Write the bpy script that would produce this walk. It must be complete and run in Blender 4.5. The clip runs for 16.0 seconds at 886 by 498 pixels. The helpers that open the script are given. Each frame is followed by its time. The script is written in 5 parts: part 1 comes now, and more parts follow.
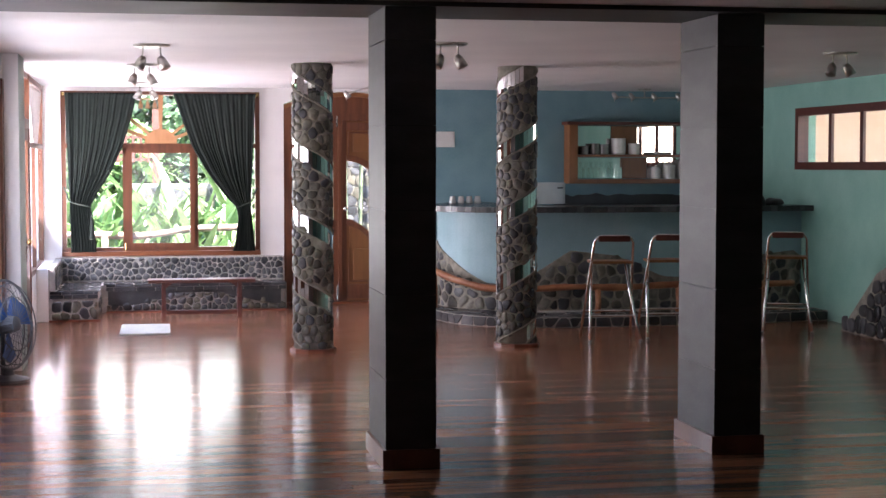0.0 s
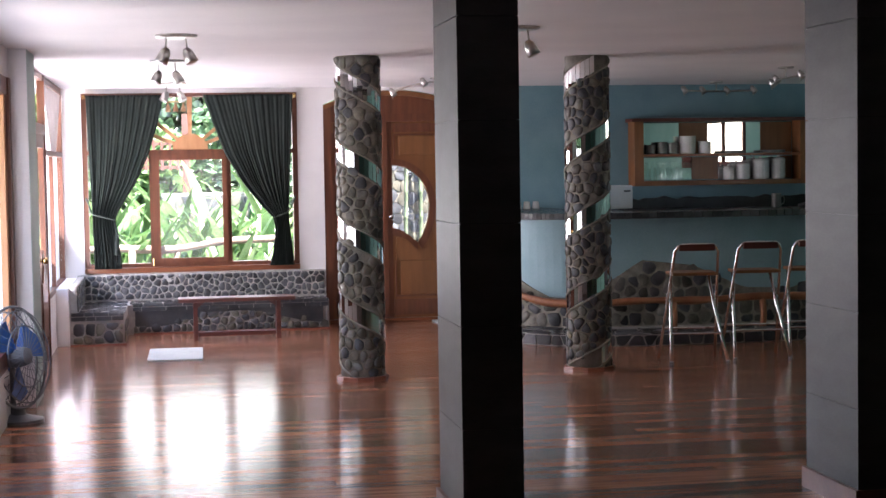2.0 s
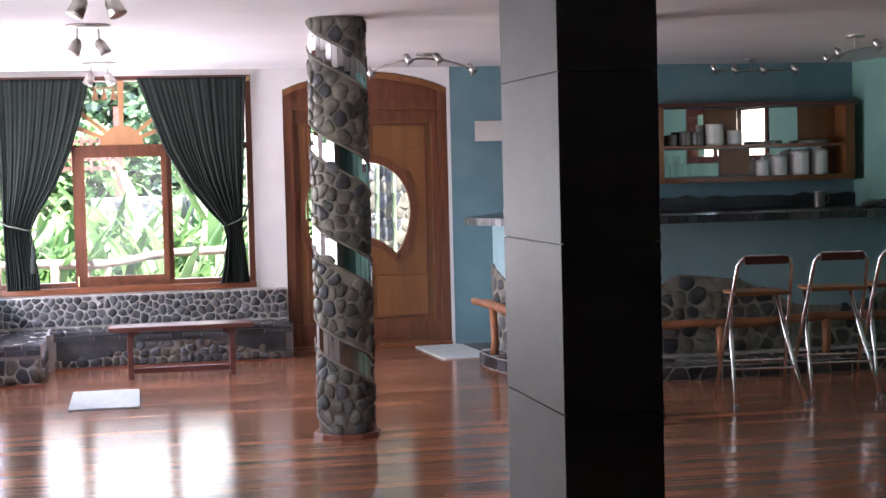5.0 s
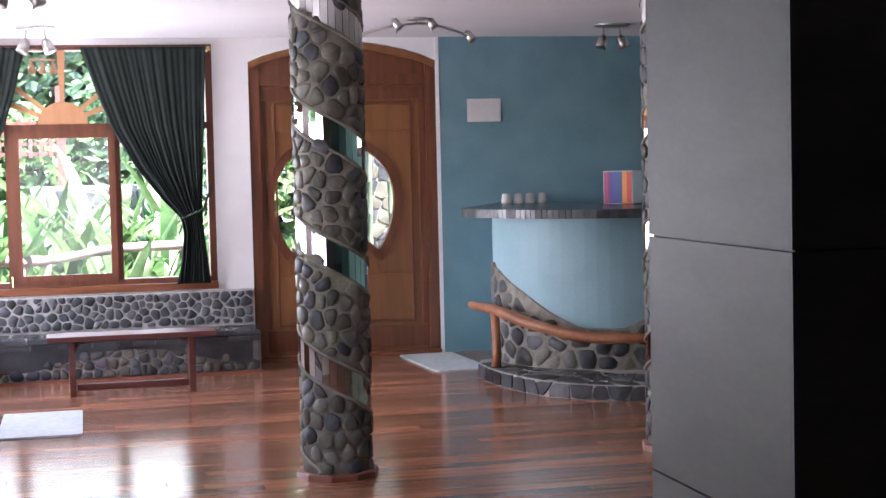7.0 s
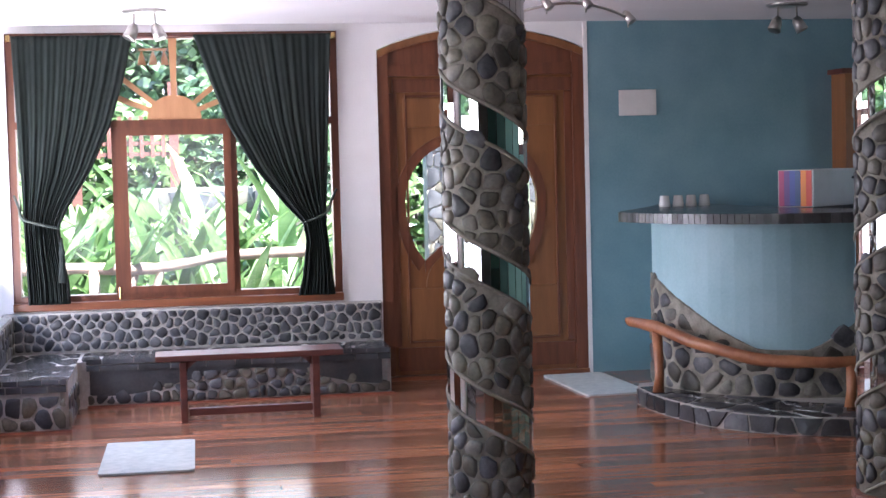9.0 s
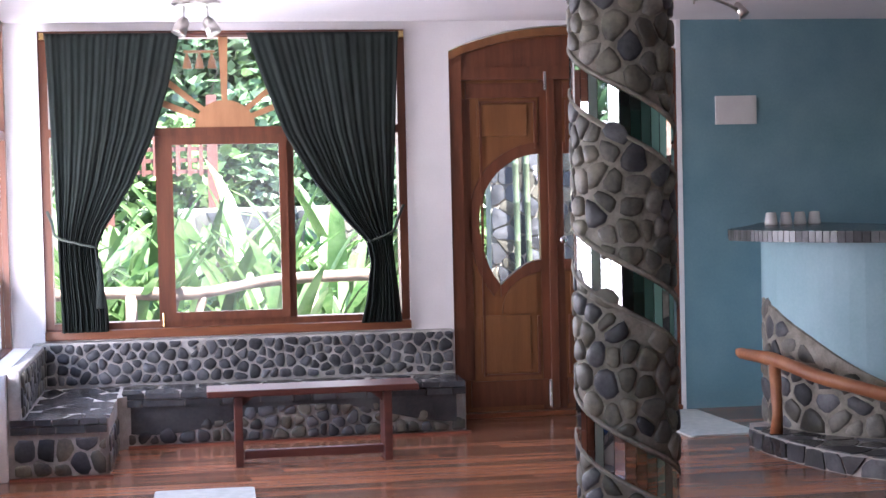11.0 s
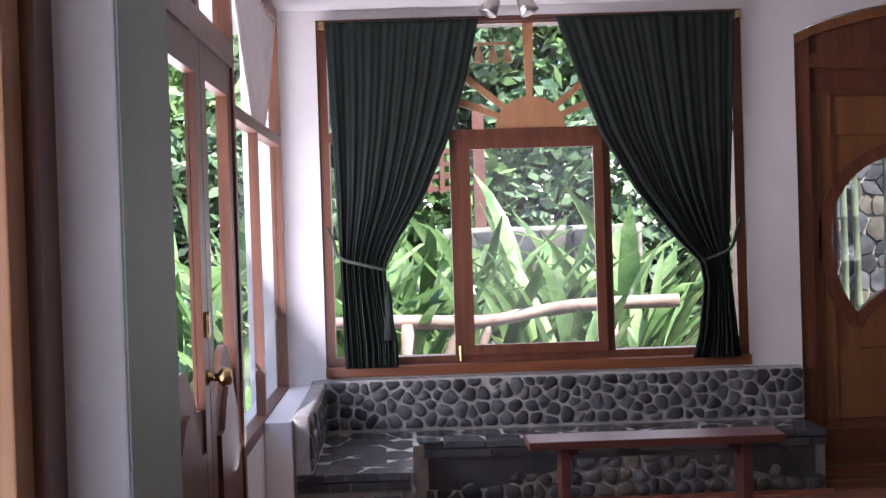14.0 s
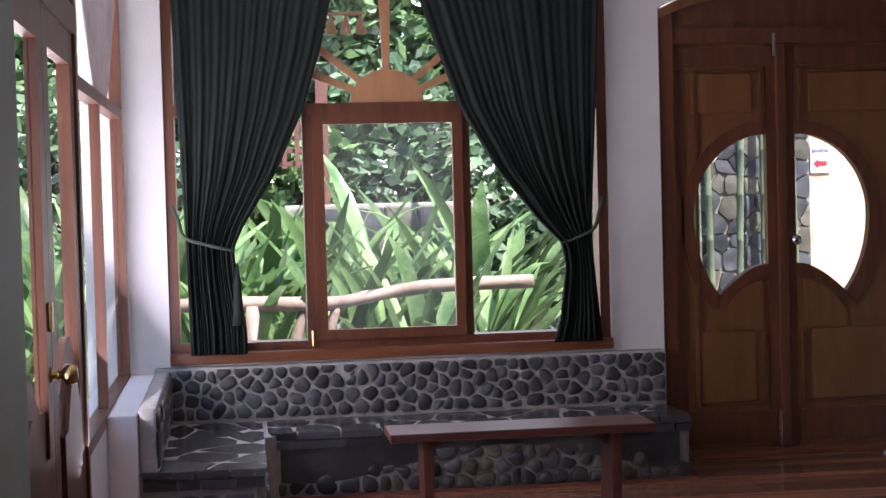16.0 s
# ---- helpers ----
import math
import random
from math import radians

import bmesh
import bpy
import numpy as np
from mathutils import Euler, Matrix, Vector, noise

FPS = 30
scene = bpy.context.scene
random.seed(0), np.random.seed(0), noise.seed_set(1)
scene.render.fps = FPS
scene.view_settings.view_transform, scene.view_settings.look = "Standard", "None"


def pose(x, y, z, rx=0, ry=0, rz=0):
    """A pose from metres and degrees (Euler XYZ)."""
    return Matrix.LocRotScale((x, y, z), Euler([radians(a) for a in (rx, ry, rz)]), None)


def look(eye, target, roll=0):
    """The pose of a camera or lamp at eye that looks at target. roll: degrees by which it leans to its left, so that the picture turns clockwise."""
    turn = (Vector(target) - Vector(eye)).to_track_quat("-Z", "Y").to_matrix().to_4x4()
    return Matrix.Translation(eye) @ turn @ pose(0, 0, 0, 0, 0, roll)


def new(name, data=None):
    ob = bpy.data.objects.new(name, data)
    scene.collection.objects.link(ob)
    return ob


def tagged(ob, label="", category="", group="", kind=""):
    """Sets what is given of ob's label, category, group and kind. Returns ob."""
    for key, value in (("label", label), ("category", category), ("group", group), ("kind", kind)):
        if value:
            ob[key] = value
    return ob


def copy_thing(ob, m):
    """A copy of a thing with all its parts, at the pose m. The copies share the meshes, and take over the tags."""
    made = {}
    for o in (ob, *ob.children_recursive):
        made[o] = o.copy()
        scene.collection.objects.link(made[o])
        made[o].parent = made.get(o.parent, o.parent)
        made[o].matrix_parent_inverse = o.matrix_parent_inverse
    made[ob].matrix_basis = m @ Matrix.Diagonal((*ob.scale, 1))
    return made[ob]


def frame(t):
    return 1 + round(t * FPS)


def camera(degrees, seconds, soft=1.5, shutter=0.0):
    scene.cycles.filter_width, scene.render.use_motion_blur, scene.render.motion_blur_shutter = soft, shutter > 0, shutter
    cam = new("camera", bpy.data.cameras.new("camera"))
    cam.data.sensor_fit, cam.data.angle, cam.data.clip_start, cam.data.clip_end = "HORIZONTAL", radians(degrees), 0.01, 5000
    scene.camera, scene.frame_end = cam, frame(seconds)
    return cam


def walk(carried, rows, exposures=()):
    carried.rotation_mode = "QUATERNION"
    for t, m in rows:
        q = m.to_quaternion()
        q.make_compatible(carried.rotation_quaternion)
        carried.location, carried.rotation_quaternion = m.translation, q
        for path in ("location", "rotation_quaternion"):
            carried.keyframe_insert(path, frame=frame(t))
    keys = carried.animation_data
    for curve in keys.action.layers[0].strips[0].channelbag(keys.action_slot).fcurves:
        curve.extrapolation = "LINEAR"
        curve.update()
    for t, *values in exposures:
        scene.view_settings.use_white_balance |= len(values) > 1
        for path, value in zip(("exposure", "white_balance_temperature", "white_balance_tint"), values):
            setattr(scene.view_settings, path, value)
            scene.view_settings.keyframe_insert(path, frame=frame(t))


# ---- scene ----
cam = camera(31.1, 16.0)
PATH = [
    (0, (0.816, -18.024, 1.61), (1.193, -16.063, 1.502), -0.0),
    (0.5, (0.808, -17.66, 1.613), (1.179, -15.698, 1.505), -0.0),
    (1, (0.824, -17.285, 1.601), (1.185, -15.321, 1.496), -0.2),
    (1.5, (0.854, -16.872, 1.594), (1.202, -14.905, 1.491), -0.5),
    (2, (0.871, -16.517, 1.607), (1.207, -14.548, 1.504), -0.9),
    (2.5, (0.854, -16.17, 1.599), (1.234, -14.21, 1.499), -1.2),
    (3, (0.848, -15.75, 1.585), (1.252, -13.794, 1.489), -1.5),
    (3.2, (0.838, -15.598, 1.583), (1.227, -13.639, 1.489), -1.6),
    (5.3, (0.957, -13.473, 1.565), (1.379, -11.521, 1.46), -1.3),
    (5.5, (0.908, -13.311, 1.573), (1.397, -11.375, 1.464), -1.4),
    (6, (0.953, -12.921, 1.577), (1.506, -11.002, 1.462), -1.3),
    (6.5, (1.002, -12.376, 1.545), (1.488, -10.439, 1.43), -1.2),
    (7, (1.003, -12.022, 1.514), (1.475, -10.082, 1.4), -1.3),
    (7.5, (0.99, -11.702, 1.514), (1.459, -9.761, 1.397), -1.2),
    (8, (1.012, -11.353, 1.502), (1.404, -9.395, 1.387), -1.5),
    (8.5, (1.034, -11.06, 1.501), (1.379, -9.093, 1.388), -1.5),
    (10.8, (0.877, -9.778, 1.406), (1.203, -7.806, 1.332), -1.3),
    (11, (0.849, -9.656, 1.402), (1.164, -7.683, 1.331), -1.3),
    (11.5, (0.861, -9.285, 1.33), (1.085, -7.298, 1.282), -1.6),
    (12, (0.632, -9.044, 1.316), (0.803, -7.052, 1.278), -1.7),
    (12.5, (0.558, -8.832, 1.292), (0.646, -6.834, 1.266), -1.9),
    (13, (0.503, -8.578, 1.307), (0.514, -6.578, 1.283), -2.0),
    (13.5, (0.463, -8.355, 1.325), (0.461, -6.355, 1.3), -1.9),
    (14, (0.424, -8.148, 1.343), (0.471, -6.149, 1.312), -1.8),
    (14.5, (0.4, -8.016, 1.339), (0.501, -6.018, 1.306), -1.8),
    (15, (0.394, -7.948, 1.337), (0.543, -5.954, 1.299), -1.7),
    (15.5, (0.377, -7.895, 1.333), (0.577, -5.906, 1.288), -1.7),
    (16, (0.324, -7.772, 1.372), (0.583, -5.79, 1.302), -1.5),
]
walk(cam, [(t, look(eye, target, roll)) for t, eye, target, roll in PATH],
     exposures=[(0, 3.66, 6350, 24), (3, 3.52, 6250, 22), (5.5, 3.75, 6150, 22), (8.5, 3.52, 5900, 22), (11, 3.35, 5950, 24), (12.5, 2.85, 6100, 27), (13.2, 2.5, 6150, 28), (14.5, 2.2, 6150, 26), (16, 2.05, 6150, 26)])

# ---- light ----
world = bpy.data.worlds.new("sky")
scene.world = world
world.use_nodes = True
wn, wl = world.node_tree.nodes, world.node_tree.links
sky = wn.new("ShaderNodeTexSky")
sky.sky_type, sky.sun_disc = "NISHITA", False
sky.sun_elevation, sky.sun_rotation = radians(61), radians(140)
wn["Background"].inputs["Strength"].default_value = 0.14
wl.new(sky.outputs["Color"], wn["Background"].inputs["Color"])

sun = new("sun", bpy.data.lights.new("sun", "SUN"))
sun.data.energy, sun.data.angle, sun.data.color = 5.0, radians(0.6), (1, 0.95, 0.86)
sun.matrix_world = look((5, -6, 14), (0, 0, 0))


def window_light(name, at, target, width, height, watts, tone=(1.0, 0.96, 1.0)):
    lamp = new(name, bpy.data.lights.new(name, "AREA"))
    lamp.data.shape, lamp.data.size, lamp.data.size_y = "RECTANGLE", width, height
    lamp.data.energy, lamp.data.color = watts, tone
    lamp.matrix_world = look(at, target)
    return lamp


window_light("north_window_light", (1.09, 0.42, 1.5), (1.09, -4, 2.6), 2.0, 1.7, 4.0)
window_light("west_window_light", (-0.62, -2.1, 1.2), (1.3, -2.3, 2.6), 3.9, 1.7, 24)
window_light("west_bay_light", (-0.62, -7.0, 1.15), (1.3, -6.4, 2.4), 3.0, 1.5, 4.5)

# ---- materials ----
def mat(name, a, b, scale=8.0, rough=0.6, bump=0.15, fine=60.0, stretch=(1, 1, 1), metal=0.0, random_by="", spread=0.25, coat=0.0):
    m = bpy.data.materials.new(name)
    m.use_nodes = True
    n, l = m.node_tree.nodes, m.node_tree.links
    s = n["Principled BSDF"]
    co = n.new("ShaderNodeTexCoord")
    mp = n.new("ShaderNodeMapping")
    mp.inputs["Scale"].default_value = stretch
    l.new(co.outputs["Object"], mp.inputs["Vector"])
    big, small = n.new("ShaderNodeTexNoise"), n.new("ShaderNodeTexNoise")
    big.inputs["Scale"].default_value, big.inputs["Detail"].default_value = scale, 6
    small.inputs["Scale"].default_value, small.inputs["Detail"].default_value = fine, 3
    l.new(mp.outputs["Vector"], big.inputs["Vector"])
    l.new(mp.outputs["Vector"], small.inputs["Vector"])
    ramp = n.new("ShaderNodeValToRGB")
    ramp.color_ramp.elements[0].position, ramp.color_ramp.elements[1].position = 0.3, 0.7
    ramp.color_ramp.elements[0].color, ramp.color_ramp.elements[1].color = (*a, 1), (*b, 1)
    add = n.new("ShaderNodeMath")
    add.operation = "MULTIPLY_ADD"
    l.new(small.outputs["Fac"], add.inputs[0])
    add.inputs[1].default_value = 0.35
    l.new(big.outputs["Fac"], add.inputs[2])
    off = n.new("ShaderNodeMath")
    off.operation = "SUBTRACT"
    l.new(add.outputs[0], off.inputs[0])
    off.inputs[1].default_value = 0.175
    l.new(off.outputs[0], ramp.inputs["Fac"])
    colour = ramp.outputs["Color"]
    if random_by:
        if random_by == "object":
            src = n.new("ShaderNodeObjectInfo").outputs["Random"]
        else:
            src = n.new("ShaderNodeNewGeometry").outputs["Random Per Island"]
        hsv = n.new("ShaderNodeHueSaturation")
        rng = n.new("ShaderNodeMapRange")
        rng.inputs["To Min"].default_value, rng.inputs["To Max"].default_value = 1 - spread, 1 + spread
        l.new(src, rng.inputs["Value"])
        l.new(rng.outputs["Result"], hsv.inputs["Value"])
        l.new(colour, hsv.inputs["Color"])
        colour = hsv.outputs["Color"]
    l.new(colour, s.inputs["Base Color"])
    s.inputs["Roughness"].default_value, s.inputs["Metallic"].default_value = rough, metal
    s.inputs["Coat Weight"].default_value = coat
    if bump:
        bp = n.new("ShaderNodeBump")
        bp.inputs["Strength"].default_value, bp.inputs["Distance"].default_value = bump, 0.01
        l.new(add.outputs[0], bp.inputs["Height"])
        l.new(bp.outputs["Normal"], s.inputs["Normal"])
    return m


WHITE = mat("white_plaster", (0.74, 0.72, 0.71), (0.82, 0.8, 0.79), 3, 0.8, 0.12, 90)
CEIL = mat("ceiling_paint", (0.70, 0.68, 0.68), (0.78, 0.755, 0.75), 1.2, 0.75, 0.08, 40)
BLUE = mat("blue_wall_paint", (0.13, 0.25, 0.29), (0.19, 0.32, 0.36), 2.5, 0.6, 0.12, 60)
PALEBLUE = mat("pale_blue_plaster", (0.25, 0.42, 0.47), (0.34, 0.52, 0.57), 2.5, 0.6, 0.15, 60)
GREEN = mat("green_wall_paint", (0.20, 0.42, 0.35), (0.27, 0.5, 0.42), 2.5, 0.6, 0.12, 60)
SAGE = mat("sage_green_paint", (0.30, 0.40, 0.36), (0.36, 0.46, 0.41), 3, 0.6, 0.1, 60)
PEACH = mat("peach_plaster", (0.74, 0.48, 0.33), (0.8, 0.55, 0.4), 2, 0.8, 0.1, 50)
PLANK = mat("floor_plank_wood", (0.21, 0.09, 0.052), (0.4, 0.185, 0.105), 5, 0.15, 0.06, 45, (0.35, 5, 1), random_by="object", spread=0.42)
PLANKFAR = mat("floor_far_wood", (0.21, 0.09, 0.052), (0.4, 0.185, 0.105), 5, 0.15, 0.06, 45, (0.35, 5, 1), random_by="island", spread=0.42)
GROOVE = mat("floor_groove", (0.02, 0.012, 0.008), (0.04, 0.02, 0.012), 8, 0.7, 0.1)
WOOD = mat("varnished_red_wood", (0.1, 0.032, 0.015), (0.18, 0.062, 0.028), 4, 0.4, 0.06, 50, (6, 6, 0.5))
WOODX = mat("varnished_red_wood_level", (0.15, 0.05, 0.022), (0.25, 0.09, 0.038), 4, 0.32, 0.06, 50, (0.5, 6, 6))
PANELWOOD = mat("orange_panel_wood", (0.17, 0.067, 0.022), (0.24, 0.1, 0.035), 3, 0.42, 0.05, 40, (5, 5, 0.4))
# pale wooden parts, and the painted sunlight on the bay window jamb
PALE_AND_SUNLIT_WOOD = mat("pale_cedar_and_sunlit_wood", (0.42, 0.2, 0.09), (0.52, 0.27, 0.13), 4, 0.5, 0.06, 50, (5, 5, 0.6))
DARKRED = mat("dark_red_wood", (0.07, 0.02, 0.014), (0.12, 0.034, 0.022), 4, 0.42, 0.05, 50, (0.5, 6, 6))
TRIM = mat("red_brown_skirting", (0.16, 0.05, 0.03), (0.24, 0.085, 0.05), 5, 0.35, 0.06, 50)
LOG = mat("peeled_log", (0.24, 0.085, 0.035), (0.40, 0.17, 0.075), 6, 0.45, 0.3, 40, (1, 1, 1))
GREYLOG = mat("weathered_log", (0.15, 0.105, 0.08), (0.32, 0.24, 0.19), 6, 0.7, 0.4, 40)
SLATE = mat("dark_slate_tile", (0.042, 0.043, 0.044), (0.07, 0.071, 0.072), 3, 0.48, 0.1, 30, (1, 1, 3))
STONE = mat("river_stone", (0.022, 0.024, 0.029), (0.085, 0.088, 0.092), 9, 0.5, 0.35, 70, random_by="object", spread=0.6)
STONEB = mat("brown_river_stone", (0.05, 0.048, 0.038), (0.15, 0.14, 0.105), 9, 0.5, 0.35, 70, random_by="object", spread=0.5)
STONEC = mat("pale_river_stone", (0.09, 0.088, 0.078), (0.22, 0.21, 0.175), 8, 0.55, 0.35, 70, random_by="object", spread=0.45)
FLAG = mat("slate_flagstone", (0.03, 0.033, 0.037), (0.075, 0.078, 0.08), 6, 0.22, 0.3, 50, random_by="object", spread=0.4)
MORTAR = mat("pale_mortar", (0.27, 0.26, 0.24), (0.42, 0.40, 0.37), 14, 0.85, 0.4, 90)
DARKMORTAR = mat("grey_mortar", (0.17, 0.16, 0.13), (0.34, 0.32, 0.27), 14, 0.85, 0.4, 90)
CLOTH = mat("dark_green_cloth", (0.0028, 0.0075, 0.0052), (0.0055, 0.0135, 0.0095), 10, 0.85, 0.15, 400)
ROPE = mat("green_grey_cord", (0.03, 0.042, 0.034), (0.07, 0.085, 0.065), 30, 0.8, 0.2, 200)
SHEER = mat("white_sheer_cloth", (0.75, 0.7, 0.68), (0.85, 0.8, 0.78), 10, 0.8, 0.1, 300)
CHROME = mat("chrome", (0.7, 0.7, 0.7), (0.8, 0.8, 0.8), 20, 0.12, 0.0, metal=1.0)
NICKEL = mat("brushed_nickel", (0.45, 0.43, 0.4), (0.6, 0.58, 0.54), 20, 0.3, 0.05, metal=1.0)
BRASS = mat("aged_brass", (0.5, 0.34, 0.14), (0.65, 0.46, 0.2), 30, 0.25, 0.03, metal=1.0)
MIRROR = mat("mirror_glass", (0.88, 0.9, 0.9), (0.9, 0.92, 0.92), 5, 0.02, 0.0, metal=1.0)
MAT_CLOTH = mat("pale_grey_mat", (0.42, 0.47, 0.46), (0.56, 0.6, 0.58), 20, 0.95, 0.5, 250)
BLACK = mat("black_stone_edge", (0.012, 0.012, 0.012), (0.03, 0.03, 0.03), 8, 0.4, 0.2, 60)
CERAMIC = mat("white_ceramic", (0.6, 0.6, 0.57), (0.7, 0.7, 0.67), 12, 0.25, 0.02)
DARKPOT = mat("grey_pot_metal", (0.1, 0.1, 0.1), (0.2, 0.2, 0.19), 12, 0.35, 0.03, metal=0.6)
BOXWHITE = mat("white_card_box", (0.62, 0.6, 0.58), (0.7, 0.68, 0.66), 6, 0.6, 0.03)
FANBLUE = mat("blue_plastic", (0.02, 0.08, 0.26), (0.03, 0.11, 0.34), 6, 0.3, 0.0)
FANGREY = mat("grey_plastic", (0.1, 0.11, 0.12), (0.16, 0.17, 0.18), 6, 0.4, 0.0)
def leaf_mat(name, a, b, spread, rough):
    m = mat(name, a, b, 4, rough, 0.1, 30, random_by="island", spread=spread)
    n, l = m.node_tree.nodes, m.node_tree.links
    through_light, mixed = n.new("ShaderNodeBsdfTranslucent"), n.new("ShaderNodeMixShader")
    mixed.inputs[0].default_value = 0.35
    l.new(n["Principled BSDF"].inputs["Base Color"].links[0].from_socket, through_light.inputs["Color"])
    l.new(n["Principled BSDF"].outputs[0], mixed.inputs[1])
    l.new(through_light.outputs[0], mixed.inputs[2])
    l.new(mixed.outputs[0], n["Material Output"].inputs["Surface"])
    return m


LEAF = leaf_mat("broad_leaf", (0.065, 0.15, 0.045), (0.23, 0.34, 0.14), 0.6, 0.22)
LEAFDARK = leaf_mat("shade_leaf", (0.045, 0.095, 0.04), (0.17, 0.26, 0.14), 0.65, 0.28)
SOIL = mat("garden_soil", (0.05, 0.035, 0.022), (0.12, 0.09, 0.06), 2, 0.95, 0.5, 30)
TERRACE = mat("pale_terrace", (0.4, 0.38, 0.35), (0.52, 0.49, 0.45), 2, 0.8, 0.2, 40)
BAMBOO = mat("bamboo_cane", (0.07, 0.1, 0.06), (0.15, 0.18, 0.11), 5, 0.4, 0.1, 40)
BARK = mat("grey_bark", (0.12, 0.1, 0.08), (0.24, 0.2, 0.16), 8, 0.9, 0.6, 50)
LATTICE = mat("brown_lattice_wood", (0.1, 0.038, 0.028), (0.17, 0.065, 0.045), 5, 0.6, 0.1, 40)


def plain(name, c, rough=0.5):
    m = bpy.data.materials.new(name)
    m.use_nodes = True
    m.node_tree.nodes["Principled BSDF"].inputs["Base Color"].default_value = (*c, 1)
    m.node_tree.nodes["Principled BSDF"].inputs["Roughness"].default_value = rough
    return m


RED = plain("red_print", (0.6, 0.03, 0.04))
PRINT_BLUE = plain("blue_print", (0.03, 0.05, 0.25))
GLASS = bpy.data.materials.new("clear_glass")
GLASS.use_nodes = True
gn, gl = GLASS.node_tree.nodes, GLASS.node_tree.links
clear, shine, mixer = gn.new("ShaderNodeBsdfTransparent"), gn.new("ShaderNodeBsdfGlossy"), gn.new("ShaderNodeMixShader")
clear.inputs["Color"].default_value = (0.94, 0.96, 0.95, 1)
shine.inputs["Roughness"].default_value = 0.02
mixer.inputs[0].default_value = 0.04
gl.new(clear.outputs[0], mixer.inputs[1])
gl.new(shine.outputs[0], mixer.inputs[2])
gl.new(mixer.outputs[0], gn["Material Output"].inputs["Surface"])

# ---- mesh helpers ----
def mesh_of(name, bm, material, smooth=False):
    me = bpy.data.meshes.new(name)
    bmesh.ops.recalc_face_normals(bm, faces=bm.faces)
    bm.to_mesh(me)
    bm.free()
    me.materials.append(material)
    if smooth:
        for f in me.polygons:
            f.use_smooth = True
    return me


def part(name, bm, material, parent=None, label="", smooth=False):
    ob = new(name, mesh_of(name, bm, material, smooth))
    if parent:
        ob.parent = parent
    if label:
        tagged(ob, label)
    return ob


def setting(name, bm, material, label, category):
    return tagged(part(name, bm, material), label, category, kind="structure")


def thing(name, label, category, group="", at=(0, 0, 0)):
    ob = new(name)
    ob.location = at
    ob.empty_display_size = 0.05
    return tagged(ob, label, category, group)


def box(bm, x0, x1, y0, y1, z0, z1, bevel=0.0, m=None):
    vs = [bm.verts.new((x, y, z)) for x in (x0, x1) for y in (y0, y1) for z in (z0, z1)]
    if m:
        for v in vs:
            v.co = m @ v.co
    fs = [bm.faces.new([vs[i] for i in q]) for q in ((0, 1, 3, 2), (4, 6, 7, 5), (0, 4, 5, 1), (2, 3, 7, 6), (0, 2, 6, 4), (1, 5, 7, 3))]
    if bevel:
        es = list({e for f in fs for e in f.edges})
        bmesh.ops.bevel(bm, geom=es, offset=bevel, segments=2, profile=0.6, affect="EDGES")
    return bm


def boxes(*rows, bevel=0.0):
    bm = bmesh.new()
    for r in rows:
        box(bm, *r, bevel=bevel)
    return bm


def tube(bm, pts, r, seg=8, wobble=0.0):
    """A round bar along points; r is one radius or one for each point."""
    pts = [Vector(q) for q in pts]
    rs = r if isinstance(r, (list, tuple)) else [r] * len(pts)
    rings = []
    side = None
    for i, q in enumerate(pts):
        d = (pts[min(i + 1, len(pts) - 1)] - pts[max(i - 1, 0)]).normalized()
        if side is None:
            side = d.orthogonal().normalized()
        side = (side - d * side.dot(d)).normalized()
        up = d.cross(side)
        ring = []
        for k in range(seg):
            a = 2 * math.pi * k / seg
            w = 1 + wobble * noise.noise(q * 7 + Vector((k * 1.7, 0, 0)))
            ring.append(bm.verts.new(q + (side * math.cos(a) + up * math.sin(a)) * rs[i] * w))
        rings.append(ring)
    for p, q in zip(rings, rings[1:]):
        for k in range(seg):
            bm.faces.new((p[k], p[(k + 1) % seg], q[(k + 1) % seg], q[k]))
    bm.faces.new(rings[0][::-1])
    bm.faces.new(rings[-1])
    return bm


def lathe(bm, profile, seg=20, centre=(0, 0, 0), m=None):
    """A turned body from (radius, height) pairs."""
    c = Vector(centre)
    rings = []
    for r, z in profile:
        ring = [bm.verts.new(c + Vector((r * math.cos(2 * math.pi * k / seg), r * math.sin(2 * math.pi * k / seg), z))) for k in range(seg)]
        rings.append(ring)
    if m:
        for ring in rings:
            for v in ring:
                v.co = m @ v.co
    for p, q in zip(rings, rings[1:]):
        for k in range(seg):
            bm.faces.new((p[k], p[(k + 1) % seg], q[(k + 1) % seg], q[k]))
    bm.faces.new(rings[0][::-1])
    bm.faces.new(rings[-1])
    return bm


def prism(bm, outline, lift):
    """A flat outline (3D points) pushed along a vector."""
    lift = Vector(lift)
    a = [bm.verts.new(Vector(q)) for q in outline]
    b = [bm.verts.new(Vector(q) + lift) for q in outline]
    n = len(a)
    bm.faces.new(a[::-1])
    bm.faces.new(b)
    for i in range(n):
        bm.faces.new((a[i], a[(i + 1) % n], b[(i + 1) % n], b[i]))
    return bm


def bend(pts, steps=6):
    """A smooth line through points."""
    pts = [Vector(q) for q in pts]
    out = []
    for i in range(len(pts) - 1):
        p0, p1, p2, p3 = pts[max(i - 1, 0)], pts[i], pts[i + 1], pts[min(i + 2, len(pts) - 1)]
        for k in range(steps):
            t = k / steps
            out.append(0.5 * (2 * p1 + (p2 - p0) * t + (2 * p0 - 5 * p1 + 4 * p2 - p3) * t * t + (3 * p1 - p0 - 3 * p2 + p3) * t ** 3))
    out.append(pts[-1])
    return out


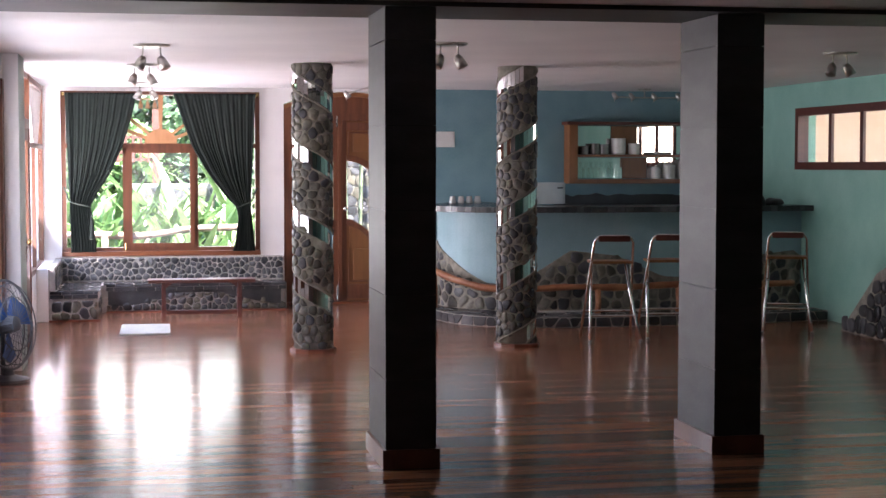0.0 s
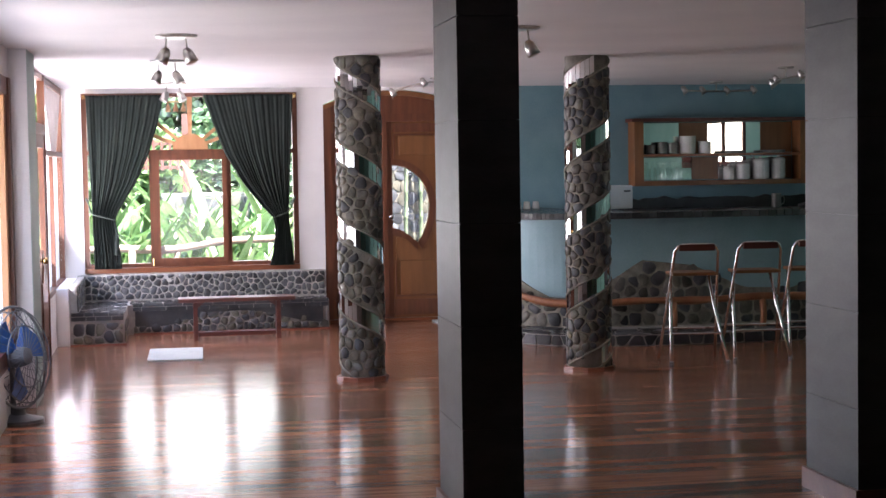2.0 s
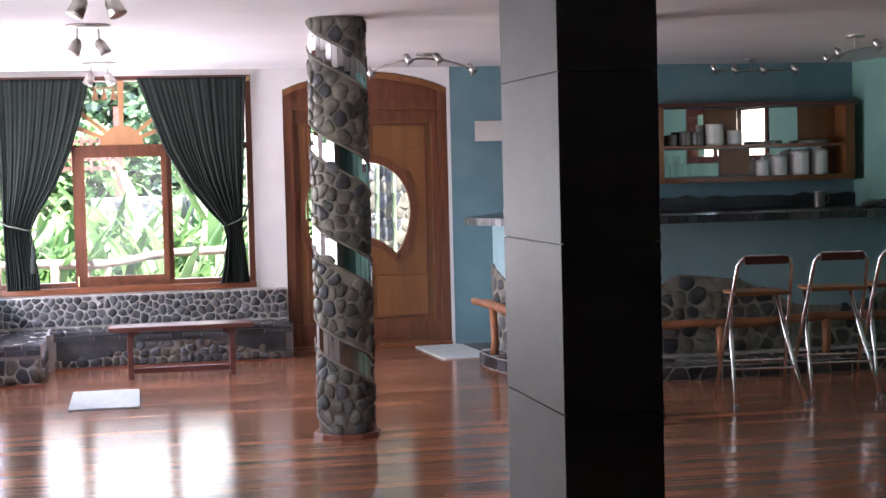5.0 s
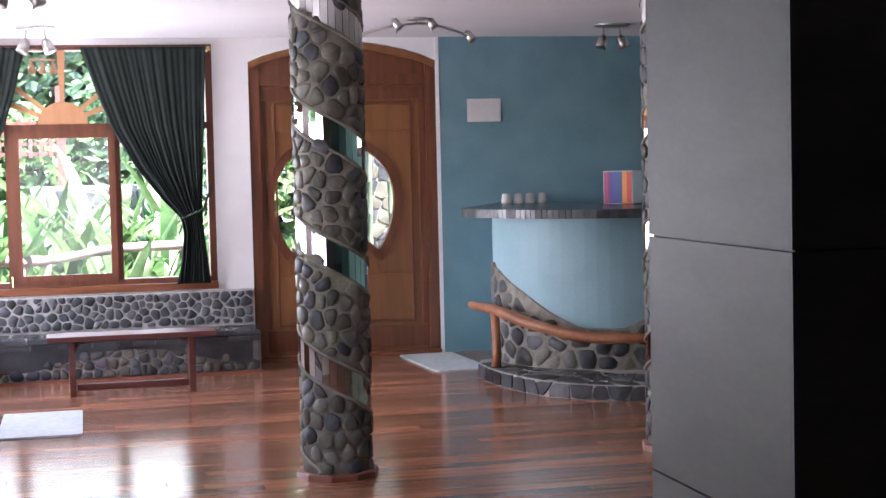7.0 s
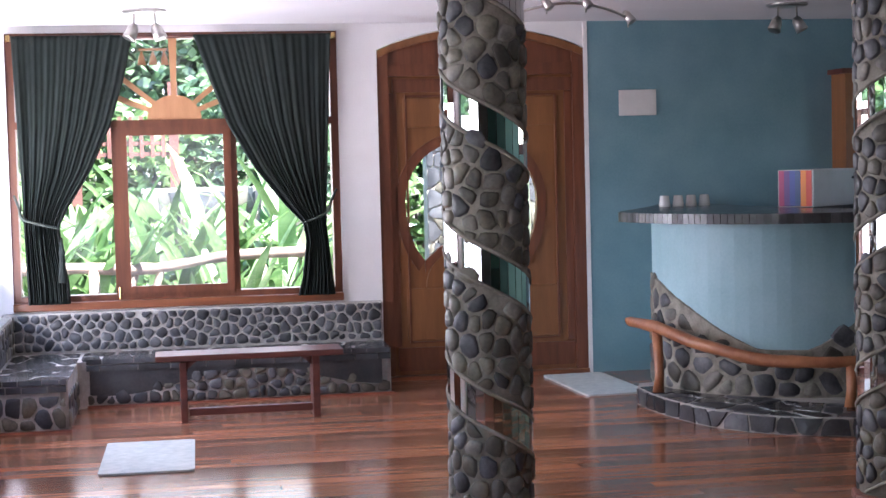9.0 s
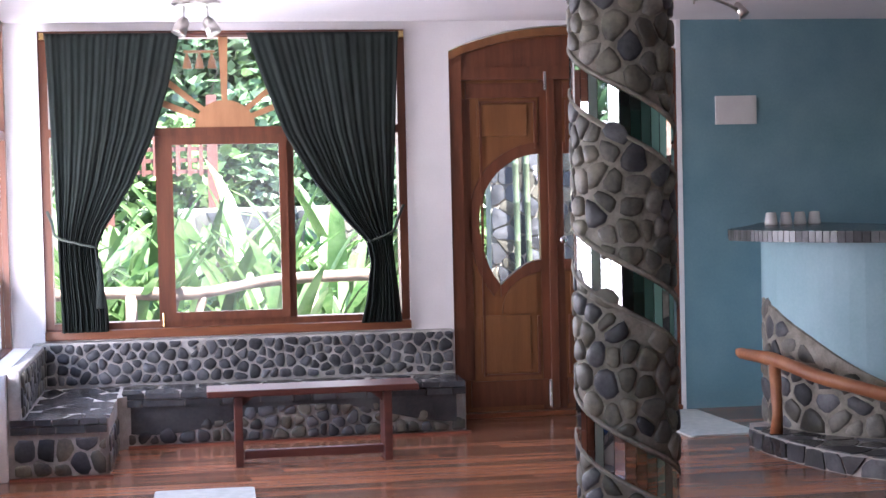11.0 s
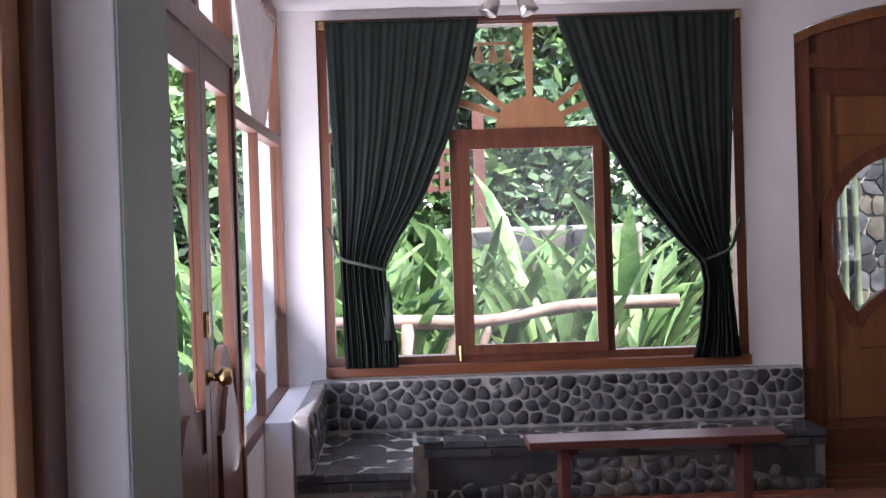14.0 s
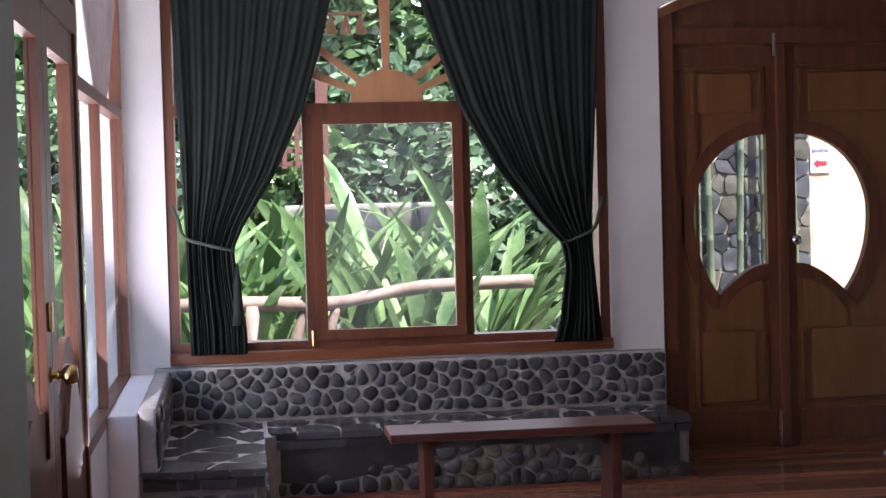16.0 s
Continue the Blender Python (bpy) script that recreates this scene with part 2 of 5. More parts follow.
def cells(width, height, size, seed, wrap=False, flat=1.0):
    """Polygons of an uneven stone pattern over a rectangle."""
    rnd = random.Random(seed)
    nx, ny = max(2, round(width / size)), max(1, round(height / (size * flat)))
    dx, dy = width / nx, height / ny
    seeds = {}
    for j in range(ny):
        for i in range(nx):
            seeds[i, j] = ((i + 0.5 + 0.5 * (j % 2) - 0.25 + rnd.uniform(-0.46, 0.46)) * dx, (j + 0.5 + rnd.uniform(-0.42, 0.42)) * dy)
    out = []
    for (i, j), (sx, sy) in seeds.items():
        poly = [(-0.3 * width * wrap, 0), (width * (1 + 0.3 * wrap), 0), (width * (1 + 0.3 * wrap), height), (-0.3 * width * wrap, height)]
        for a in range(-2, 3):
            for b in range(-2, 3):
                if a == 0 and b == 0:
                    continue
                ii, shift = i + a, 0.0
                if wrap:
                    shift = width * (ii // nx)
                    ii %= nx
                if (ii, j + b) not in seeds:
                    continue
                ox, oy = seeds[ii, j + b]
                ox += shift
                mx, my, vx, vy = (sx + ox) / 2, (sy + oy) / 2, ox - sx, oy - sy
                kept = []
                for k in range(len(poly)):
                    p, q = poly[k], poly[(k + 1) % len(poly)]
                    dp, dq = (p[0] - mx) * vx + (p[1] - my) * vy, (q[0] - mx) * vx + (q[1] - my) * vy
                    if dp <= 0:
                        kept.append(p)
                    if dp * dq < 0:
                        w = dp / (dp - dq)
                        kept.append((p[0] + (q[0] - p[0]) * w, p[1] + (q[1] - p[1]) * w))
                poly = kept
                if len(poly) < 3:
                    break
            if len(poly) < 3:
                break
        if len(poly) >= 3:
            out.append(((sx, sy), poly))
    return out


def stone_bm(poly, place, gap, proud, rounded=True, seg=12):
    """One stone: the polygon drawn in from its joint, domed, put on a surface by place(u, v, height)."""
    cx, cy = sum(p[0] for p in poly) / len(poly), sum(p[1] for p in poly) / len(poly)
    rim = []
    for k in range(seg):
        a = 2 * math.pi * k / seg
        dx, dy = math.cos(a), math.sin(a)
        best = 9.0
        for i in range(len(poly)):
            p, q = poly[i], poly[(i + 1) % len(poly)]
            ex, ey = q[0] - p[0], q[1] - p[1]
            den = dx * ey - dy * ex
            if abs(den) > 1e-9:
                t = ((p[0] - cx) * ey - (p[1] - cy) * ex) / den
                if t > 0:
                    best = min(best, t)
        rim.append((dx, dy, max(best - gap, 0.004)))
    if rounded:
        low = min(r[2] for r in rim)
        rim = [(x, y, 0.72 * r + 0.14 * min(r, rim[i - 1][2]) + 0.14 * min(r, rim[(i + 1) % seg][2])) for i, (x, y, r) in enumerate(rim)]
        rim = [(x, y, min(r, low * 2.6)) for x, y, r in rim]
    bm = bmesh.new()
    rings = []
    for f, h in (((1.0, -0.3), (0.95, 0.62), (0.72, 0.95)) if rounded else ((1.0, -0.3), (0.985, 0.85))):
        rings.append([bm.verts.new(place(cx + x * r * f, cy + y * r * f, proud * h)) for x, y, r in rim])
    for p, q in zip(rings, rings[1:]):
        for k in range(seg):
            bm.faces.new((p[k], p[(k + 1) % seg], q[(k + 1) % seg], q[k]))
    top = bm.verts.new(place(cx, cy, proud))
    for k in range(seg):
        bm.faces.new((rings[-1][k], rings[-1][(k + 1) % seg], top))
    return bm


def stonework(parent, width, height, size, place, seed, materials, gap=0.007, proud=0.018, rounded=True, keep=None, wrap=False, flat=1.0, name="stone", most=300):
    """Stones over a rectangle, each a part of its own; those past the limit are joined."""
    rnd = random.Random(seed + 5)
    made = 0
    for (sx, sy), poly in cells(width, height, size, seed, wrap, flat):
        if keep and not keep(sx, sy):
            continue
        if made >= most:
            break
        part(name, stone_bm(poly, place, gap, proud * rnd.uniform(0.7, 1.25), rounded), rnd.choice(materials), parent, smooth=rounded)
        made += 1


# ---- structure ----
H = 2.45
WX = -0.19      # west wall face
EX = 7.76       # east wall face
SY = -20.5      # south wall face
setting("floor", boxes((WX - 0.25, EX + 0.2, SY - 0.2, 0.3, -0.12, -0.006)), GROOVE, "dark base under the polished floorboards", "floor")
setting("ceiling", boxes((WX - 0.7, EX + 0.2, SY - 0.2, 0.9, H, H + 0.15)), CEIL, "smooth white painted plaster ceiling", "ceiling")
setting("ceiling_beam", boxes((WX, EX, -9.82, -9.1, 2.425, H + 0.002)), SLATE, "dark beam across the ceiling over square columns", "beam")

# north wall, white part: window opening x 0..2.18, z 0.58..2.4; arched door x 2.45..3.9
bm = boxes((WX - 0.2, 0.0, 0, 0.22, 0, H), (0.0, 2.18, 0, 0.22, 0, 0.575), (0.0, 2.18, 0, 0.22, 2.403, H), (2.18, 2.45, 0, 0.22, 0, H))
arch = [(2.45, 0, H), (2.45, 0, 2.27)]
for k in range(13):
    f = k / 12
    arch.append((2.45 + 1.45 * f, 0, 2.27 + 0.15 * math.sin(math.pi * f) ** 0.8))
arch += [(3.9, 0, 2.27), (3.9, 0, H)]
seen_pts = []
for q in arch:
    if not seen_pts or (Vector(q) - Vector(seen_pts[-1])).length > 1e-4:
        seen_pts.append(q)
prism(bm, seen_pts, (0, 0.22, 0))
setting("wall_north_1", bm, WHITE, "white plastered wall round the window and arched door", "wall")
setting("wall_north_2", boxes((3.9, EX + 0.2, 0, 0.22, 0, H)), BLUE, "dusty blue painted wall behind the bar", "wall")
setting("trim_1", boxes((3.895, 3.925, -0.006, 0.0, 0, H)), WHITE, "narrow white strip beside the door frame", "trim")

# east wall with the hatch: y -4.3..-2.05, z 1.58..2.15
setting("wall_east", boxes((EX, EX + 0.2, SY - 0.2, -4.32, 0, H), (EX, EX + 0.2, -2.0, 0.0, 0, H), (EX, EX + 0.2, -4.32, -2.0, 0, 1.57), (EX, EX + 0.2, -4.32, -2.0, 2.16, H)),
        GREEN, "sea green painted wall with a long hatch", "wall")
# unseen wall behind the camera, added to close the hall and keep it dark
setting("wall_south", boxes((WX - 0.2, EX, SY - 0.2, SY, 0, H)), GREEN, "unseen green wall added to close the hall", "wall")
# west wall: window y -1.45..-0.06, double door y -3.62..-1.5, bay window y -8.6..-5.3
W2 = WX - 0.055
W3 = WX - 0.15
setting("wall_west", boxes((W3, WX, -0.05, 0.0, 0, H), (W3, WX, -2.32, -0.05, 0, 0.5), (W3, WX, -4.75, -4.24, 0, H), (W3, WX, -8.7, -5.36, 0, 0.35), (W3, WX, -8.7, -5.36, 2.25, H), (W3, WX, SY, -8.7, 0, H)),
        WHITE, "white plastered wall between tall glazed openings", "wall")
setting("wall_pier", boxes((W3, -0.07, -5.36, -4.75, 0, H), bevel=0.006), WHITE, "white plastered pier beside the glazed door", "pier")
setting("pier_side", boxes((-0.07, -0.066, -5.352, -4.758, 0, H - 0.003)), SAGE, "sage green painted side of the pier", "wall")
setting("window_ledge", boxes((WX, -0.075, -1.5, 0.0, 0, 0.54), bevel=0.008), WHITE, "white plastered ledge below the side window", "ledge")

# ---- square columns ----
def slate_column(x0, x1, y0, y1):
    col = thing("square_column", "square column clad in dark slate tiles with red-brown skirting", "column", "square columns", ((x0 + x1) / 2, (y0 + y1) / 2, 0))
    w, d = (x1 - x0) / 2, (y1 - y0) / 2
    part("core", boxes((-w + 0.01, w - 0.01, -d + 0.01, d - 0.01, 0, 2.424)), BLACK, col)
    zs = [0.0, 0.47, 0.915, 1.36, 1.805, 2.25, 2.424]
    for za, zb in zip(zs, zs[1:]):
        for r in ((-w, w, -d, -d + 0.009), (-w, w, d - 0.009, d), (-w, -w + 0.009, -d + 0.0095, d - 0.0095), (w - 0.009, w, -d + 0.0095, d - 0.0095)):
            part("tile", boxes((*r, za + 0.002, zb - 0.002)), SLATE, col)
    t = 0.018
    part("skirting", boxes((-w - t, w + t, -d - t, -d, 0, 0.1), (-w - t, w + t, d, d + t, 0, 0.1), (-w - t, -w, -d, d, 0, 0.1), (w, w + t, -d, d, 0, 0.1)), TRIM, col, "red-brown wooden skirting")
    return col


slate_column(2.09, 2.36, -9.8, -9.2)
slate_column(3.94, 4.21, -9.72, -9.12)


# ---- round stone pillars with mirror spirals ----
def stone_pillar(x, y, r, z_west, fall, seed, mats):
    col = thing("stone_pillar", "round pillar of river stones wound with a spiral of mirror strips", "pillar", "stone pillars", (x, y, 0))
    part("core", lathe(bmesh.new(), [(r - 0.007, 0.0), (r - 0.007, H)], 40), DARKMORTAR, col, "mortar core", True)
    part("base_ring", lathe(bmesh.new(), [(r + 0.03, 0.0), (r + 0.03, 0.028), (r + 0.022, 0.034)], 10), TRIM, col, "red-brown wooden base ring")
    pitch, band = 0.57, 0.13

    def place(u, v, h):
        a = u / r
        return Vector(((r - 0.008 + h) * math.cos(a), (r - 0.008 + h) * math.sin(a), v))

    def phase(u, v):
        turn = (u / r - math.pi) / (2 * math.pi)
        f = ((v - z_west) + fall * pitch * turn) / pitch
        return (f - math.floor(f + 0.5)) * pitch

    stonework(col, 2 * math.pi * r, H, 0.074, place, seed, mats, 0.004, 0.014, True, lambda u, v: abs(phase(u, v)) > band / 2 + 0.02 and 0.03 < v < 2.43, True, 1.1)
    n = 30
    for t in range(-1, 5):
        for k in range(n):
            a0, a1 = math.pi + 2 * math.pi * k / n, math.pi + 2 * math.pi * (k + 0.93) / n
            mid = z_west - (t * pitch) - fall * pitch * (k + 0.5) / n
            slope = -fall * pitch / n / 2
            if mid - band / 2 < 0.06 or mid + band / 2 > 2.44:
                continue
            bm = bmesh.new()
            rr = r + 0.001
            o = [(rr * math.cos(a0), rr * math.sin(a0), mid - slope - band / 2), (rr * math.cos(a1), rr * math.sin(a1), mid + slope - band / 2),
                 (rr * math.cos(a1), rr * math.sin(a1), mid + slope + band / 2), (rr * math.cos(a0), rr * math.sin(a0), mid - slope + band / 2)]
            am = (a0 + a1) / 2
            prism(bm, o, (-0.006 * math.cos(am), -0.006 * math.sin(am), 0))
            part("mirror_strip", bm, MIRROR, col, "narrow mirror strip")
    for e in (-1, 1):
        pts = []
        for k in range(-130, 130):
            a = math.pi + 2 * math.pi * k / 28
            z = z_west + pitch - fall * pitch * k / 28 + e * (band / 2 + 0.012)
            if 0.03 < z < 2.44:
                pts.append((r * math.cos(a) * 1.005, r * math.sin(a) * 1.005, z))
        part("spiral_edge", tube(bmesh.new(), pts, 0.008, 6, 0.5), DARKMORTAR, col, "mortar edge of the spiral", True)
    return col


stone_pillar(2.285, -4.5, 0.17, 1.77, 1, 3, [STONE, STONEB, STONEB, STONEC])
stone_pillar(4.09, -4.42, 0.175, 1.66, -1, 8, [STONE, STONE, STONEB, STONEC])


# ---- north window ----
HAZE = bpy.data.materials.new("dusty_screen_glass")
HAZE.use_nodes = True
hn, hl = HAZE.node_tree.nodes, HAZE.node_tree.links
h_clear, h_dust, h_mix = hn.new("ShaderNodeBsdfTransparent"), hn.new("ShaderNodeBsdfTranslucent"), hn.new("ShaderNodeMixShader")
h_noise, h_map = hn.new("ShaderNodeTexNoise"), hn.new("ShaderNodeMapRange")
h_noise.inputs["Scale"].default_value, h_noise.inputs["Detail"].default_value = 2.2, 6
h_map.inputs["To Min"].default_value, h_map.inputs["To Max"].default_value = 0.008, 0.03
h_dust.inputs["Color"].default_value = (0.8, 0.8, 0.78, 1)
hl.new(h_noise.outputs["Fac"], h_map.inputs["Value"])
hl.new(h_map.outputs["Result"], h_mix.inputs[0])
hl.new(h_clear.outputs[0], h_mix.inputs[1])
hl.new(h_dust.outputs[0], h_mix.inputs[2])
hl.new(h_mix.outputs[0], hn["Material Output"].inputs["Surface"])


def pane(parent, x0, x1, y0, y1, z0, z1):
    ob = part("pane", boxes((x0, x1, y0, y1, z0, z1)), GLASS, parent, "clear glass pane")
    ob.visible_shadow = False
    return ob


win = tagged(new("window_1"), "red-brown wooden window with sliding sashes and a sunburst above", "window", kind="structure")
part("window_frame", boxes((0.0, 0.05, 0.02, 0.14, 0.63, 2.425), (2.13, 2.18, 0.02, 0.14, 0.63, 2.425), (0.05, 2.13, 0.02, 0.14, 2.385, 2.425), (0.05, 2.13, 0.02, 0.14, 0.63, 0.67), (0.05, 2.13, 0.01, 0.13, 1.79, 1.84)), WOOD, win)
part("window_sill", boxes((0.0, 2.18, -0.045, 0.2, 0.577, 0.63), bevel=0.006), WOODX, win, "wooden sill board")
part("mullion", boxes((0.665, 0.71, 0.03, 0.12, 0.67, 1.79)), WOOD, win)
part("mullion", boxes((1.45, 1.49, 0.03, 0.12, 0.67, 1.79)), WOOD, win)
part("sliding_sash", boxes((0.71, 0.765, 0.0, 0.035, 0.67, 1.79), (1.40, 1.45, 0.0, 0.035, 0.67, 1.79), (0.765, 1.40, 0.0, 0.035, 0.67, 0.72), (0.765, 1.40, 0.0, 0.035, 1.735, 1.79)), WOOD, win)
for x0, x1 in ((0.05, 0.665), (0.765, 1.40), (1.49, 2.13)):
    pane(win, x0, x1, 0.06, 0.064, 0.67, 1.79)
pane(win, 0.05, 2.13, 0.072, 0.076, 1.84, 2.385)
bm = bmesh.new()
prism(bm, [(1.085 + 0.18 * math.cos(math.pi * k / 14), 0.02, 1.84 + 0.165 * math.sin(math.pi * k / 14)) for k in range(15)], (0, 0.035, 0))
part("sunburst_disc", bm, PALE_AND_SUNLIT_WOOD, win, "pale wooden half disc")
for deg in (22, 40, 90, 140, 158):
    a = radians(deg)
    c, s = math.cos(a), math.sin(a)
    ln = 0.56 if deg == 90 else 0.85
    bm = bmesh.new()
    prism(bm, [(1.085 + c * 0.15 - s * 0.016, 0.028, 1.84 + s * 0.15 + c * 0.016), (1.085 + c * 0.15 + s * 0.016, 0.028, 1.84 + s * 0.15 - c * 0.016),
               (1.085 + c * ln + s * 0.028, 0.028, min(1.84 + s * ln - c * 0.028, 2.39)), (1.085 + c * ln - s * 0.028, 0.028, min(1.84 + s * ln + c * 0.028, 2.39))], (0, 0.022, 0))
    part("sunburst_ray", bm, PALE_AND_SUNLIT_WOOD, win)
screen = part("insect_screen", boxes((0.765, 1.40, 0.016, 0.018, 0.72, 1.735)), HAZE, win, "dusty insect screen in the sliding sash")
screen.visible_shadow = False
part("latch", tube(bmesh.new(), [(0.69, -0.003, 0.64), (0.69, -0.003, 0.72)], 0.008), BRASS, win, "brass latch")

rod = thing("curtain_rod", "dark curtain rod with brass brackets above the window", "curtain rod", at=(0, -0.06, 2.395))
part("rod", tube(bmesh.new(), [(0.02, 0, 0), (2.16, 0, 0)], 0.01), DARKRED, rod)
for x in (0.03, 2.15):
    part("bracket", boxes((x - 0.015, x + 0.015, -0.02, 0.062, -0.03, 0.012), bevel=0.004), BRASS, rod, "brass bracket")


def curtain(outer, inner, knot, label):
    """A pleated cloth between two edges given as (z, x), gathered at the knot height."""
    cur = thing("curtain", label, "curtain", "window curtains", (0, -0.06, 0))
    oz, ox = [q[0] for q in outer], [q[1] for q in outer]
    iz, ix = [q[0] for q in inner], [q[1] for q in inner]
    bm = bmesh.new()
    rows = []
    nv, nu = 60, 84
    for j in range(nv + 1):
        z = 0.625 + (2.40 - 0.625) * j / nv
        xo, xi = float(np.interp(z, oz, ox)), float(np.interp(z, iz, ix))
        row = []
        for i in range(nu + 1):
            f = i / nu
            width = abs(xi - xo)
            amp = 0.008 + 0.026 * max(0.0, 1 - width / 0.8)
            wave = math.sin(f * 2 * math.pi * 9 + 1.6 * math.sin(f * 7 + z + xo) + 0.5 * z) * (0.6 + 0.7 * noise.noise(Vector((f * 5, z * 0.7, xo)))) + 0.5 * math.sin(f * 2 * math.pi * 21 + 2 * math.sin(f * 11) + z * 1.5) + 1.2 * noise.noise(Vector((f * 4, z * 1.2, 3 + xo)))
            row.append(bm.verts.new((xo + (xi - xo) * f, -0.028 + amp * wave - 0.02 * math.exp(-((z - knot) / 0.2) ** 2), z)))
        rows.append(row)
    for a, b in zip(rows, rows[1:]):
        for i in range(nu):
            bm.faces.new((a[i], a[i + 1], b[i + 1], b[i]))
    cloth = part("cloth", bm, CLOTH, cur, smooth=True)
    so = cloth.modifiers.new("thickness", "SOLIDIFY")
    so.thickness = 0.003
    xo, xi = float(np.interp(knot, oz, ox)), float(np.interp(knot, iz, ix))
    wallx = 0.03 if xo < 1 else 2.15
    part("tieback", tube(bmesh.new(), bend([(wallx, 0.04, knot + 0.22), ((wallx + xo) / 2, -0.02, knot + 0.15), (xo, -0.085, knot + 0.07), ((xo + xi) / 2, -0.1, knot + 0.03), (xi, -0.07, knot)]), 0.009, 6), ROPE, cur, "braided cord tieback", True)
    if xo < 1:
        part("tassel", lathe(bmesh.new(), [(0.006, 0.3), (0.012, 0.24), (0.022, 0.2), (0.018, 0.18), (0.03, 0.0)], 10, (xi + 0.01, -0.075, knot - 0.36)), CLOTH, cur, "hanging tassel", True)
    return cur


left_curtain = curtain([(0.6, 0.10), (1.2, 0.09), (2.4, 0.05)], [(0.6, 0.37), (0.75, 0.37), (1.0, 0.33), (1.14, 0.32), (1.25, 0.37), (1.5, 0.53), (1.8, 0.665), (2.1, 0.76), (2.4, 0.83)], 1.13, "dark green curtain tied back with a cord and tassel")
right_curtain = curtain([(0.6, 2.12), (1.1, 2.07), (1.2, 2.07), (2.4, 2.13)], [(0.6, 1.86), (0.75, 1.90), (1.0, 1.93), (1.12, 1.91), (1.25, 1.79), (1.5, 1.60), (1.8, 1.43), (2.1, 1.32), (2.4, 1.22)], 1.12, "dark green curtain tied back with a cord")

# the window and its hangings are a little lower than their drawing heights
LOWER = Matrix.Translation((0, 0, 0.6)) @ Matrix.Diagonal((1, 1, 0.988, 1)) @ Matrix.Translation((0, 0, -0.6))
for owner in (win, left_curtain, right_curtain):
    for piece in owner.children:
        piece.data.transform(LOWER)
rod.location.z = 2.373

# ---- arched double door ----
door = tagged(new("door_1"), "carved red-brown double door with a round glazed eye under an arch", "door", kind="structure")
fr = boxes((2.45, 2.53, 0.02, 0.17, 0, 2.25), (3.82, 3.9, 0.02, 0.17, 0, 2.25), (2.53, 3.82, 0.03, 0.16, 2.09, 2.17))
part("door_frame", fr, WOOD, door)
bm = bmesh.new()
prism(bm, [(2.46, 0.05, 2.17)] + [(2.46 + 1.43 * k / 12, 0.05, 2.25 + 0.15 * math.sin(math.pi * k / 12) ** 0.8) for k in range(13)] + [(3.89, 0.05, 2.17)], (0, 0.08, 0))
part("arch_panel", bm, WOOD, door, "arched wooden tympanum")
bm = bmesh.new()
top = [Vector((2.452 + 1.446 * k / 16, 0.0, 2.262 + 0.15 * math.sin(math.pi * k / 16) ** 0.8)) for k in range(17)]
for a, b in zip(top, top[1:]):
    prism(bm, [a, b, b - Vector((0, 0, 0.05)), a - Vector((0, 0, 0.05))], (0, 0.1, 0))
part("arch_moulding", bm, PANELWOOD, door)
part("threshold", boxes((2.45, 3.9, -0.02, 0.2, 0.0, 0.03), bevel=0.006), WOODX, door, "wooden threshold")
EYE = (3.095, 1.22)


def eye_edge(sign):
    """The glazed part of one leaf: a half round, cut below by a smaller arch."""
    pts = []
    for k in range(19):
        a = math.pi / 2 - math.pi * k / 18 * 0.767
        pts.append((EYE[0] + sign * (0.075 + 0.39 * math.cos(a)), EYE[1] + (0.41 if a > 0 else 0.54) * math.sin(a)))
    x_end, z_end = pts[-1]
    for k in range(1, 9):
        f = k / 8
        pts.append((x_end + (EYE[0] + sign * 0.075 - x_end) * f, z_end + (0.97 - z_end) * math.sin(f * math.pi / 2)))
    return pts


